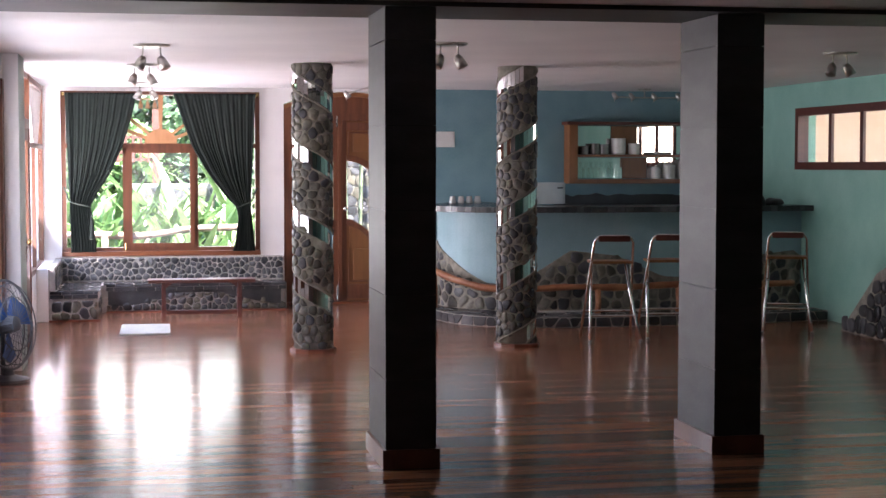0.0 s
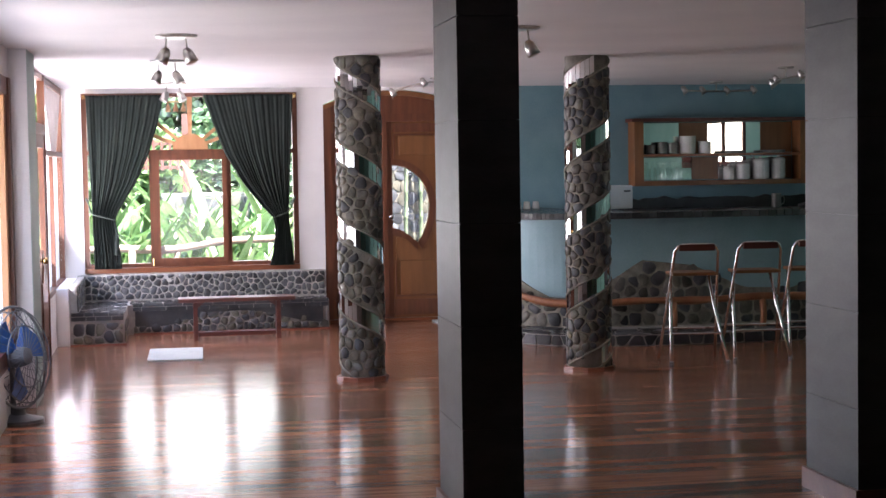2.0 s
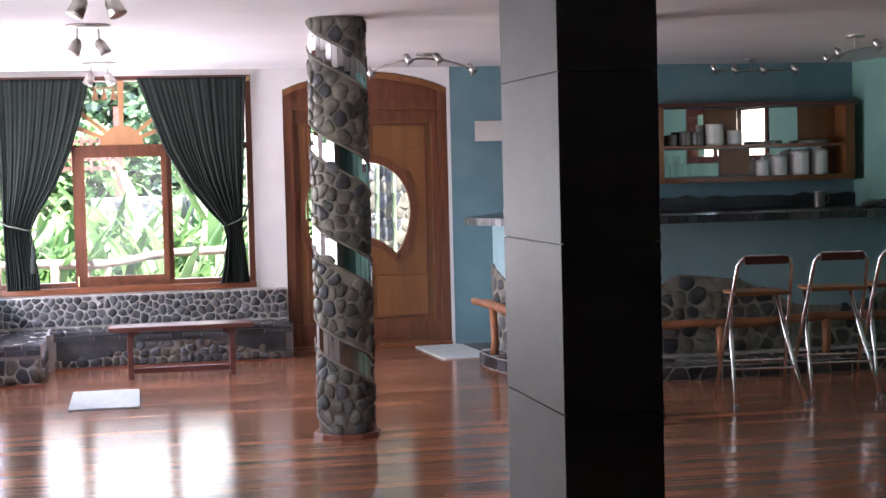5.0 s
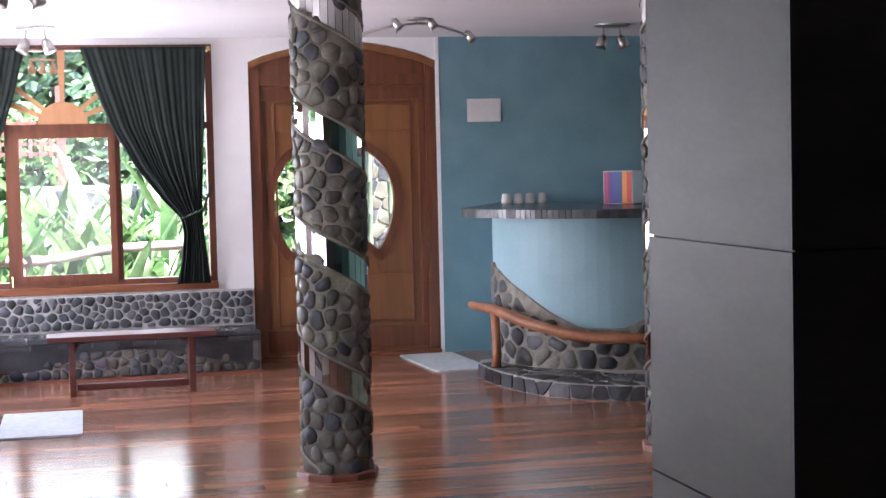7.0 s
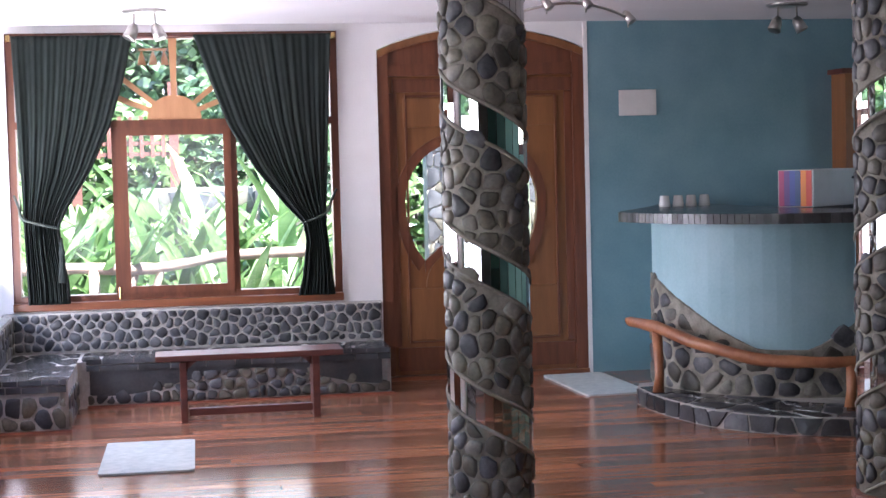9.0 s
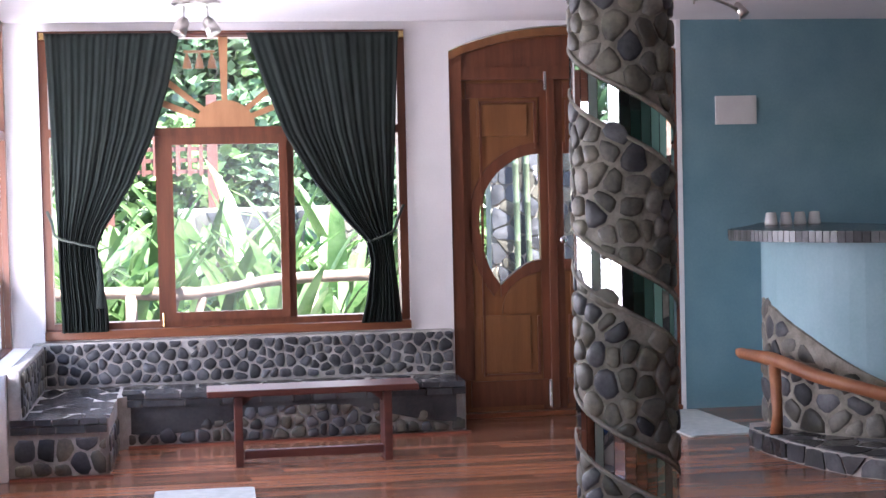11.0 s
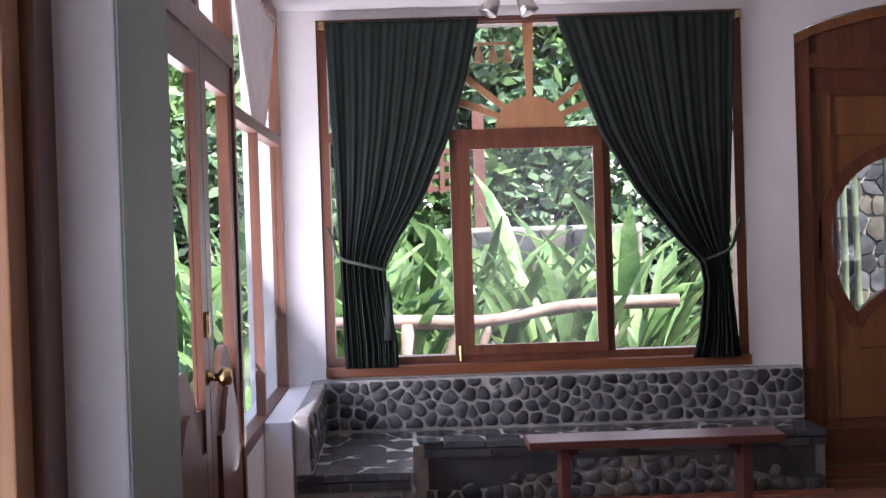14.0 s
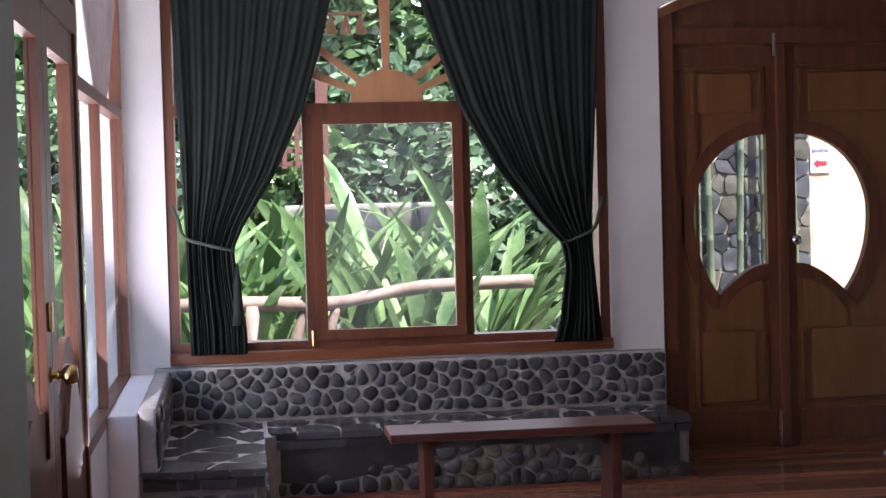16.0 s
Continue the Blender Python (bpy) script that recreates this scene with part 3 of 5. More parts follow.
for sign, x0, x1 in ((-1, 2.53, 3.085), (1, 3.105, 3.82)):
    leaf = part("leaf", boxes((min(EYE[0] + sign * 0.01, EYE[0] + sign * 0.075), max(EYE[0] + sign * 0.01, EYE[0] + sign * 0.075), 0.06, 0.11, 0.03, 2.09)), WOOD, door, "carved door leaf")
    edge = eye_edge(sign)
    side = 2.53 if sign < 0 else 3.82
    # panelling round the glass, in strips from the eye to the stile
    bm = bmesh.new()
    ring = [Vector((x, 0.065, z)) for x, z in edge]
    box(bm, *sorted((EYE[0] + sign * 0.075, side)), 0.065, 0.105, 0.03, 0.72)
    box(bm, *sorted((EYE[0] + sign * 0.075, side)), 0.065, 0.105, EYE[1] + 0.41, 2.09)
    outer = [q for q in ring[:19] if q.z > 0.72]
    for a, b in zip(outer, outer[1:]):
        prism(bm, [a, b, Vector((side, 0.065, b.z)), Vector((side, 0.065, a.z))], (0, 0.04, 0))
    e = ring[18]
    box(bm, *sorted((e.x, side)), 0.065, 0.105, 0.72, e.z)
    low = [q for q in ring[18:]]
    for a, b in zip(low, low[1:]):
        prism(bm, [a, b, Vector((b.x, 0.065, 0.72)), Vector((a.x, 0.065, 0.72))], (0, 0.04, 0))
    part("panelling", bm, PANELWOOD, leaf, "orange-brown panelling")
    bm = bmesh.new()
    for k in range(len(edge) - 1):
        a, b = Vector((edge[k][0], 0.05, edge[k][1])), Vector((edge[k + 1][0], 0.05, edge[k + 1][1]))
        if k < 18:
            c = Vector((EYE[0] + sign * 0.075, 0.05, EYE[1]))
            oa, ob_ = c + (a - c) * 1.17, c + (b - c) * 1.17
        else:
            oa, ob_ = a - Vector((0, 0, 0.075)), b - Vector((0, 0, 0.075))
        if (a - b).length > 1e-3:
            prism(bm, [a, b, ob_, oa], (0, 0.03, 0))
    part("eye_moulding", bm, WOOD, leaf, "dark carved ring round the glass")
    bm = bmesh.new()
    prism(bm, [(x, 0.085, z) for x, z in edge], (0, 0.004, 0))
    glass = part("glass", bm, GLASS, leaf, "round-edged glass")
    glass.visible_shadow = False
    a, b = sorted((EYE[0] + sign * 0.12, side - sign * 0.07))
    part("rail", boxes((min(a, b) - 0.04, max(a, b) + 0.07, 0.05, 0.065, 0.06, 0.22), (min(a, b) - 0.04, max(a, b) + 0.07, 0.05, 0.065, 1.98, 2.07)), WOOD, leaf)
    part("raised_panel", boxes((a + 0.03, b - 0.03, 0.052, 0.066, 0.27, 0.63), bevel=0.006), PANELWOOD, leaf, "raised lower panel")
    part("raised_panel", boxes((a + 0.03, b - 0.03, 0.052, 0.066, 1.74, 1.94), bevel=0.006), PANELWOOD, leaf, "raised upper panel")
    inner_x, outer_x = EYE[0] + sign * 0.1, side - sign * 0.12
    for za, zb in ((0.25, 0.262), (1.948, 1.96)):
        part("panel_moulding", boxes((min(inner_x, outer_x), max(inner_x, outer_x), 0.046, 0.066, za, zb)), WOOD, leaf, "dark line moulding")
    for xx, za, zb in ((outer_x, 0.25, 1.96), (inner_x, 1.66, 1.96), (inner_x, 0.25, 0.62)):
        part("panel_moulding", boxes((xx - 0.007, xx + 0.007, 0.045, 0.066, za, zb)), WOOD, leaf, "dark line moulding")
    part("stile", boxes((*sorted((side - sign * 0.055, side)), 0.05, 0.064, 0.23, 1.975), bevel=0.004), WOOD, leaf)
    bm = bmesh.new()
    prism(bm, [(EYE[0] + sign * (0.11 + 0.22 * math.cos(math.pi / 2 * k / 8)), 0.045, 0.64 + 0.24 * math.sin(math.pi / 2 * k / 8)) for k in range(9)] + [(EYE[0] + sign * 0.11, 0.045, 0.64)], (0, 0.02, 0))
    part("quarter_panel", bm, PANELWOOD, leaf, "carved quarter-round panel")
part("meeting_stile", boxes((3.07, 3.12, 0.035, 0.06, 0.03, 2.09), bevel=0.004), WOOD, door)
part("door_knob", lathe(bmesh.new(), [(0.012, 0.0), (0.012, 0.03), (0.028, 0.045), (0.024, 0.065), (0.01, 0.07)], 14, m=pose(3.15, 0.05, 1.09, 90, 0, 0)), CHROME, door, "chrome knob", True)
for z0, z1 in ((0.05, 0.22), (2.02, 2.14)):
    part("bolt", boxes((3.05, 3.068, 0.028, 0.05, z0, z1), bevel=0.003), CHROME, door, "chrome bolt")

# ---- glazed openings of the west wall ----
wdw = tagged(new("window_2"), "tall red-brown side window with a sheer cloth above", "window", kind="structure")
part("window_frame", boxes((W2, WX, -0.11, -0.05, 0.5, H), (W2, WX, -2.32, -2.26, 0.5, H), (W2, WX, -2.26, -0.11, 0.5, 0.55), (W2, WX, -2.26, -0.11, 1.76, 1.81), (W2, WX, -2.26, -0.11, 2.39, H)), WOOD, wdw)
part("mullion", boxes((W2 + 0.01, WX - 0.005, -1.33, -1.28, 0.55, 1.76)), WOOD, wdw)
pane(wdw, W2 + 0.02, W2 + 0.024, -2.26, -0.11, 0.55, 1.76)
pane(wdw, W2 + 0.02, W2 + 0.024, -2.26, -0.11, 1.81, 2.39)
sheer = thing("sheer_curtain", "white sheer cloth gathered over the upper side window", "curtain", at=(WX - 0.012, -1.18, 1.8))
bm = bmesh.new()
rows = []
for j in range(13):
    z = 0.58 * j / 12
    half = 0.25 + 0.78 * (j / 12) ** 0.8
    rows.append([bm.verts.new((0.012 * math.sin(i * 1.9), -half + 2 * half * i / 40, z)) for i in range(41)])
for a, b in zip(rows, rows[1:]):
    for i in range(40):
        bm.faces.new((a[i], a[i + 1], b[i + 1], b[i]))
part("cloth", bm, SHEER, sheer, smooth=True).modifiers.new("thickness", "SOLIDIFY").thickness = 0.002

gd = tagged(new("door_2"), "tall glazed red-brown double door with curved lower panels", "door", kind="structure")
part("door_frame", boxes((W2, WX + 0.01, -4.24, -4.16, 0, H), (W2, WX + 0.01, -2.38, -2.32, 0, H), (W2, WX + 0.01, -4.16, -2.38, 1.93, 2.02), (W2, WX, -4.16, -2.38, 2.4, H), (W2, WX, -3.28, -3.2, 2.02, 2.4)), WOOD, gd)
pane(gd, W2 + 0.02, W2 + 0.024, -4.16, -3.28, 2.02, 2.4)
pane(gd, W2 + 0.02, W2 + 0.024, -3.2, -2.38, 2.02, 2.4)
for y0, y1, sign in ((-4.16, -3.245, 1), (-3.235, -2.38, -1)):
    leaf = part("leaf", boxes((W2 + 0.02, WX, y0, y0 + 0.12, 0.01, 1.93), (W2 + 0.02, WX, y1 - 0.12, y1, 0.01, 1.93), (W2 + 0.02, WX, y0 + 0.12, y1 - 0.12, 1.82, 1.93), (W2 + 0.02, WX, y0 + 0.12, y1 - 0.12, 0.01, 0.14)), WOOD, gd)
    bm = bmesh.new()
    n = 16
    line = []
    for k in range(n + 1):
        f = k / n if sign > 0 else 1 - k / n
        line.append((W2 + 0.022, y0 + 0.12 + (y1 - y0 - 0.24) * k / n, 0.84 + 0.13 * math.sin(math.pi * min(1, f * 1.25)) - 0.03 * f))
    prism(bm, [(W2 + 0.022, y0 + 0.12, 0.14)] + line + [(W2 + 0.022, y1 - 0.12, 0.14)], (0.024, 0, 0))
    part("lower_panel", bm, WOOD, leaf, "wavy-topped lower panel")
    bm = bmesh.new()
    prism(bm, [(WX - 0.01, y0 + 0.2, 0.22)] + [(WX - 0.012, q[1] * 0.8 + (y0 + y1) / 2 * 0.2, q[2] - 0.12) for q in line] + [(WX - 0.012, y1 - 0.2, 0.22)], (0.02, 0, 0))
    part("raised_panel", bm, WOOD, leaf)
    pane(leaf, W2 + 0.03, W2 + 0.034, y0 + 0.12, y1 - 0.12, 0.75, 1.82)
part("door_knob", lathe(bmesh.new(), [(0.025, 0.0), (0.012, 0.01), (0.012, 0.03), (0.03, 0.045), (0.026, 0.07), (0.01, 0.075)], 14, m=pose(WX, -3.3, 0.9, 0, 90, 0)), BRASS, gd, "brass knob", True)
part("lock_plate", boxes((WX, WX + 0.012, -3.32, -3.28, 1.02, 1.1), bevel=0.003), BRASS, gd, "brass lock plate")
for z in (0.55, 1.75):
    part("hinge", boxes((WX, WX + 0.012, -4.18, -4.15, z, z + 0.1)), BLACK, gd, "dark hinge")

bay = tagged(new("window_3"), "wide red-brown framed glazed bay beside the pier", "window", kind="structure")
part("window_frame", boxes((W2, WX + 0.012, -5.5, -5.36, 0.35, 2.25), (W2, WX, -8.7, -8.6, 0.35, 2.25), (W2, WX, -8.6, -5.5, 0.35, 0.47), (W2, WX, -8.6, -5.5, 2.13, 2.25), (W2, WX, -7.04, -6.94, 0.47, 2.13)), WOOD, bay)
pane(bay, W2 + 0.02, W2 + 0.024, -6.94, -5.5, 0.47, 2.13)
# the jamb's paler colour stands in for sunlight on the red-brown frame
part("jamb", boxes((W2, WX - 0.012, -5.62, -5.5, 0.47, 2.13), bevel=0.004), PALE_AND_SUNLIT_WOOD, bay, "inner jamb with sunlight put in as paler wood")
pane(bay, W2 + 0.02, W2 + 0.024, -8.6, -7.04, 0.47, 2.13)

# ---- hatch in the east wall ----
hat = tagged(new("window_4"), "long dark wooden hatch window onto a peach wall", "window", kind="structure")
part("window_frame", boxes((EX - 0.02, EX + 0.1, -4.36, -4.28, 1.54, 2.19), (EX - 0.02, EX + 0.1, -2.04, -1.96, 1.54, 2.19), (EX - 0.02, EX + 0.1, -4.28, -2.04, 1.54, 1.62), (EX - 0.02, EX + 0.1, -4.28, -2.04, 2.11, 2.19), (EX, EX + 0.03, -3.55, -3.48, 1.62, 2.11), (EX, EX + 0.03, -2.83, -2.76, 1.62, 2.11)), DARKRED, hat)
pane(hat, EX + 0.05, EX + 0.054, -4.28, -2.04, 1.62, 2.11)
# wall added where the hatch looks out, to give it a peach glow
setting("hatch_glow_wall", boxes((EX + 0.21, 11.5, -1.0, -0.8, -0.19, 2.9)), PEACH, "peach plastered wall added behind the hatch for its glow", "wall")

# unseen roof slab, added to keep the sun off the wall behind the hatch
setting("hatch_shade_slab", boxes((EX + 0.21, 12.5, -8.0, -0.8, 2.91, 3.0)), WHITE, "unseen white slab added to shade the wall behind the hatch", "roof")

# ---- stone bench ----
SEAT = 0.31
bench = thing("stone_bench", "built-in corner bench of river stones with a slate seat", "bench")
bm = bmesh.new()
prism(bm, [(-0.075, -0.001, 0), (2.43, -0.001, 0), (2.43, -0.47, 0), (2.40, -0.53, 0), (0.5, -0.56, 0), (0.43, -0.62, 0), (0.42, -1.42, 0), (0.38, -1.46, 0), (-0.075, -1.46, 0)], (0, 0, SEAT - 0.014))
part("base", bm, MORTAR, bench, "mortar base")
part("backrest", boxes((-0.075, 2.435, -0.085, -0.001, SEAT - 0.013, 0.566), (-0.074, -0.005, -1.455, -0.085, SEAT - 0.013, 0.555), bevel=0.012), MORTAR, bench, "mortared backrest")
stonework(bench, 2.5, 0.25, 0.07, lambda u, v, h: Vector((-0.07 + u, -0.085 - h, SEAT + v)), 11, [STONE], 0.0045, 0.012)
stonework(bench, 1.36, 0.23, 0.085, lambda u, v, h: Vector((-0.005 + h, -0.09 - u, SEAT + v)), 12, [STONE, STONEB], 0.003, 0.013)
stonework(bench, 2.42, 0.20, 0.078, lambda u, v, h: Vector((0.0 + u, -0.545 - h - 0.02 * (1 - u / 2.4), 0.012 + v)), 13, [STONE, STONE, STONEB], 0.006, 0.012, True, lambda u, v: u > 0.46 and v < 0.155 + 0.07 * math.sin(u * 3.6 + 2.4))
stonework(bench, 0.86, 0.2, 0.09, lambda u, v, h: Vector((0.425 + h, -1.44 + u, 0.012 + v)), 14, [STONEB, STONE], 0.005, 0.012)
stonework(bench, 0.46, 0.2, 0.09, lambda u, v, h: Vector((-0.05 + u, -1.46 - h, 0.012 + v)), 15, [STONEB, STONE], 0.005, 0.012)
stonework(bench, 2.0, 0.4, 0.2, lambda u, v, h: Vector((0.44 + u, -0.55 + 0.01 + v * 1.13, SEAT - 0.014 + h)), 16, [FLAG], 0.009, 0.004, False, name="flagstone")
stonework(bench, 0.44, 1.35, 0.21, lambda u, v, h: Vector((-0.005 + u, -1.45 + v, SEAT - 0.014 + h)), 17, [FLAG], 0.009, 0.004, False, name="flagstone")
rnd = random.Random(21)
for z0, z1 in ((SEAT - 0.035, SEAT - 0.004), (SEAT - 0.078, SEAT - 0.042)):
    x = 0.46
    while x < 2.38:
        w = rnd.uniform(0.1, 0.24)
        part("slate_strip", boxes((x, min(x + w, 2.42) - 0.007, -0.575, -0.53, z0, z1)), FLAG, bench)
        x += w
    x = -0.06
    while x < 0.38:
        w = rnd.uniform(0.08, 0.15)
        part("slate_strip", boxes((x, min(x + w, 0.42) - 0.007, -1.478, -1.44, z0, z1)), FLAG, bench)
        x += w
bm = bmesh.new()
lowline = [(0.46 + 1.9 * k / 24, -0.56, 0.14 + 0.07 * math.sin((0.46 + 1.9 * k / 24) * 3.6 + 2.4)) for k in range(25)]
prism(bm, [(0.46, -0.56, SEAT - 0.08)] + [(x, y, min(z, SEAT - 0.085)) for x, y, z in lowline] + [(2.36, -0.56, SEAT - 0.08)], (0, 0.02, 0))
part("dark_band", bm, FLAG, bench, "dark slate band under the seat")
part("skirting", boxes((0.44, 2.44, -0.575, -0.55, 0, 0.014), (-0.07, 0.44, -1.485, -1.46, 0, 0.014)), TRIM, bench, "thin red-brown skirting")

# ---- low wooden table ----
tab = thing("low_table", "low narrow dark red wooden table before the stone bench", "table", at=(1.47, -1.28, 0))
part("tabletop", boxes((-0.55, 0.55, -0.14, 0.14, 0.37, 0.405), bevel=0.006), DARKRED, tab)
for x in (-0.39, 0.39):
    part("leg", boxes((x - 0.021, x + 0.021, -0.1, 0.1, 0, 0.37), bevel=0.005), DARKRED, tab)
    part("bracket", prism(bmesh.new(), [(x, -0.02, 0.37), (x + (0.1 if x < 0 else -0.1), -0.02, 0.37), (x, -0.02, 0.29)], (0, 0.04, 0)), DARKRED, tab)
part("stretcher", boxes((-0.364, 0.364, -0.09, -0.05, 0.04, 0.085), bevel=0.005), DARKRED, tab)


def floor_mat(x0, x1, y0, y1, turn):
    cx, cy = (x0 + x1) / 2, (y0 + y1) / 2
    ob = thing("floor_mat", "pale grey rectangular cloth mat lying on the boards", "mat", "floor mats", (cx, cy, 0.0))
    ob.rotation_euler.z = radians(turn)
    bm = bmesh.new()
    w, d, r = (x1 - x0) / 2, (y1 - y0) / 2, 0.03
    o = []
    for sx, sy, a0 in ((1, 1, 0), (-1, 1, 90), (-1, -1, 180), (1, -1, 270)):
        for k in range(4):
            a = radians(a0 + 30 * k)
            o.append((sx * (w - r) + r * math.cos(a), sy * (d - r) + r * math.sin(a), 0.001))
    prism(bm, o, (0, 0, 0.011))
    part("mat", bm, MAT_CLOTH, ob)


floor_mat(0.65, 1.12, -2.9, -2.0, -1)
floor_mat(3.56, 3.98, -1.12, -0.1, 3)

# ---- bar ----
TOP = 1.165
OUT = bend([(3.71, -1.5, 0), (3.76, -1.75, 0), (3.92, -2.08, 0), (4.2, -2.38, 0), (4.6, -2.55, 0), (5.3, -2.6, 0), (6.2, -2.58, 0), (7.0, -2.5, 0), (EX - 0.003, -2.42, 0)], 5)
bar = thing("bar_counter", "curved pale blue bar with a slate-edged top and stone foot", "bar counter")
inner = [Vector(q) for q in ((EX - 0.003, -1.9, 0), (5.0, -1.98, 0), (4.85, -1.6, 0), (4.7, -0.004, 0), (4.42, -0.004, 0), (4.22, -0.45, 0), (3.95, -0.95, 0), (3.78, -1.25, 0))]
bm = bmesh.new()
prism(bm, [q + Vector((0, 0, TOP - 0.05)) for q in OUT + inner], (0, 0, 0.05))
part("countertop", bm, FLAG, bar, "dark slate countertop")
for a, b in zip(OUT, OUT[1:]):
    d = (b - a).normalized()
    nrm = Vector((d.y, -d.x, 0))
    for f0, f1 in ((0.02, 0.48), (0.52, 0.98)):
        p, q = a.lerp(b, f0), a.lerp(b, f1)
        bm = bmesh.new()
        prism(bm, [p + nrm * 0.001 + Vector((0, 0, TOP - 0.055)), q + nrm * 0.001 + Vector((0, 0, TOP - 0.055)), q + nrm * 0.001 + Vector((0, 0, TOP + 0.003)), p + nrm * 0.001 + Vector((0, 0, TOP + 0.003))], nrm * 0.012)
        part("edge_tile", bm, FLAG if (a.x * 7) % 1 > 0.3 else STONE, bar)
FRONT = bend([(4.5, -0.003, 0), (4.2, -0.75, 0), (3.97, -1.3, 0), (4.03, -1.75, 0), (4.3, -2.08, 0), (4.7, -2.24, 0), (5.4, -2.28, 0), (6.3, -2.26, 0), (7.0, -2.2, 0), (EX - 0.003, -2.12, 0)], 5)
inn = [q + Vector((0.14, 0.05, 0)) if q.x < 4.3 else q + Vector((0, 0.15, 0)) for q in FRONT]
inn[-1].x = EX - 0.003
inn[0].y = -0.003
bm = bmesh.new()
for a, b, c, d in zip(FRONT, FRONT[1:], inn, inn[1:]):
    prism(bm, [a, b, d, c], (0, 0, TOP - 0.052))
bmesh.ops.remove_doubles(bm, verts=bm.verts, dist=0.0005)
part("front_wall", bm, PALEBLUE, bar, "pale blue plastered front")
PL = bend([(3.80, -1.5, 0), (3.82, -1.95, 0), (3.97, -2.5, 0), (4.3, -2.85, 0), (4.8, -3.0, 0), (5.6, -3.02, 0), (6.5, -2.98, 0), (7.2, -2.9, 0), (EX - 0.003, -2.8, 0)], 5)
bm = bmesh.new()
prism(bm, PL + [Vector((EX - 0.003, -2.1, 0)), Vector((4.6, -2.2, 0)), Vector((4.1, -1.85, 0)), Vector((3.97, -1.3, 0)), Vector((3.86, -1.33, 0))], (0, 0, 0.1))
part("foot_plinth", bm, MORTAR, bar, "low stone foot plinth")
lens_ = [0.0]
for a, b in zip(PL, PL[1:]):
    lens_.append(lens_[-1] + (b - a).length)


def along(line, marks, u):
    i = max(0, min(len(line) - 2, int(np.searchsorted(marks, u)) - 1))
    f = (u - marks[i]) / max(marks[i + 1] - marks[i], 1e-6)
    d = (line[i + 1] - line[i]).normalized()
    return line[i].lerp(line[i + 1], f), Vector((d.y, -d.x, 0))


def plinth_face(u, v, h):
    p, nrm = along(PL, lens_, u)
    return p + nrm * h + Vector((0, 0, v))


def plinth_top(u, v, h):
    p, nrm = along(PL, lens_, u)
    return p - nrm * v + Vector((0, 0, 0.1 + h))


stonework(bar, lens_[-1], 0.1, 0.14, plinth_face, 31, [FLAG, STONE], 0.007, 0.012, False)
stonework(bar, lens_[-1], 0.5, 0.19, plinth_top, 32, [FLAG, STONE], 0.009, 0.005, False, name="flagstone")
fl = [0.0]
for a, b in zip(FRONT, FRONT[1:]):
    fl.append(fl[-1] + (b - a).length)


def front_face(u, v, h):
    p, nrm = along(FRONT, fl, u)
    return p + nrm * h + Vector((0, 0, 0.1 + v))


def hump(u):
    x = along(FRONT, fl, u)[0].x
    if u < 1.38:
        return 0.0
    return float(np.interp(u, [1.1, 1.4, 1.6, 1.9, 2.15, 2.35, 2.65, 2.95, 3.2, 3.7, 4.2, 4.7, 5.2, 5.7, 6.3], [0.66, 0.65, 0.6, 0.47, 0.33, 0.24, 0.24, 0.42, 0.58, 0.52, 0.3, 0.28, 0.5, 0.55, 0.15]))


stonework(bar, fl[-1], 0.72, 0.125, front_face, 33, [STONEB, STONEC, STONE], 0.005, 0.024, True, lambda u, v: v < hump(u))
bm = bmesh.new()
n = 60
us = [1.38 + (fl[-1] - 1.4) * k / n for k in range(n + 1)]
sheet = [[bm.verts.new(front_face(u, -0.05, 0.014)), bm.verts.new(front_face(u, hump(u) + 0.03, 0.014)), bm.verts.new(front_face(u, hump(u) + 0.035, 0.0))] for u in us]
for a, b in zip(sheet, sheet[1:]):
    for k in (0, 1):
        bm.faces.new((a[k], b[k], b[k + 1], a[k + 1]))
part("rock_backing", bm, DARKMORTAR, bar, "mortar between the boulders")

rail = thing("log_foot_rail", "wavy peeled log rail on short posts before the bar", "rail")
RL = bend([(3.78, -1.42, 0.5), (3.85, -1.75, 0.49), (4.0, -2.12, 0.42), (4.25, -2.42, 0.36), (4.6, -2.6, 0.35), (5.1, -2.68, 0.37), (5.6, -2.68, 0.36), (6.2, -2.66, 0.38), (6.9, -2.6, 0.36), (7.5, -2.52, 0.37)], 6)
part("log", tube(bmesh.new(), RL, [0.034 + 0.008 * noise.noise(q * 3) for q in RL], 9, 0.25), LOG, rail, "long wavy peeled log", True)
for i in (6, 25, 33, 42, 50):
    q = RL[i]
    part("post", tube(bmesh.new(), [(q.x, q.y, 0.1), (q.x + 0.01, q.y, 0.2), (q.x, q.y, q.z)], [0.034, 0.029, 0.031], 9, 0.3), LOG, rail, "short log post", True)

for i, (x, y) in enumerate(((4.27, -0.62), (4.37, -0.60), (4.47, -0.57), (4.57, -0.55))):
    cup = thing("cup", "small white upturned ceramic cup on the counter", "cup", "cups on the bar", (x, y, TOP))
    part("body", lathe(bmesh.new(), [(0.036, 0), (0.038, 0.01), (0.03, 0.07), (0.024, 0.074)], 16), CERAMIC, cup, smooth=True)
BX, BY = 4.86, -1.42
carton = thing("box_file", "long white box with rainbow striped end on the counter", "box", at=(BX, BY, TOP))
carton.rotation_euler.z = radians(36)
part("body", boxes((0.0, 0.6, -0.125, 0.125, 0.0, 0.23), bevel=0.004), BOXWHITE, carton)
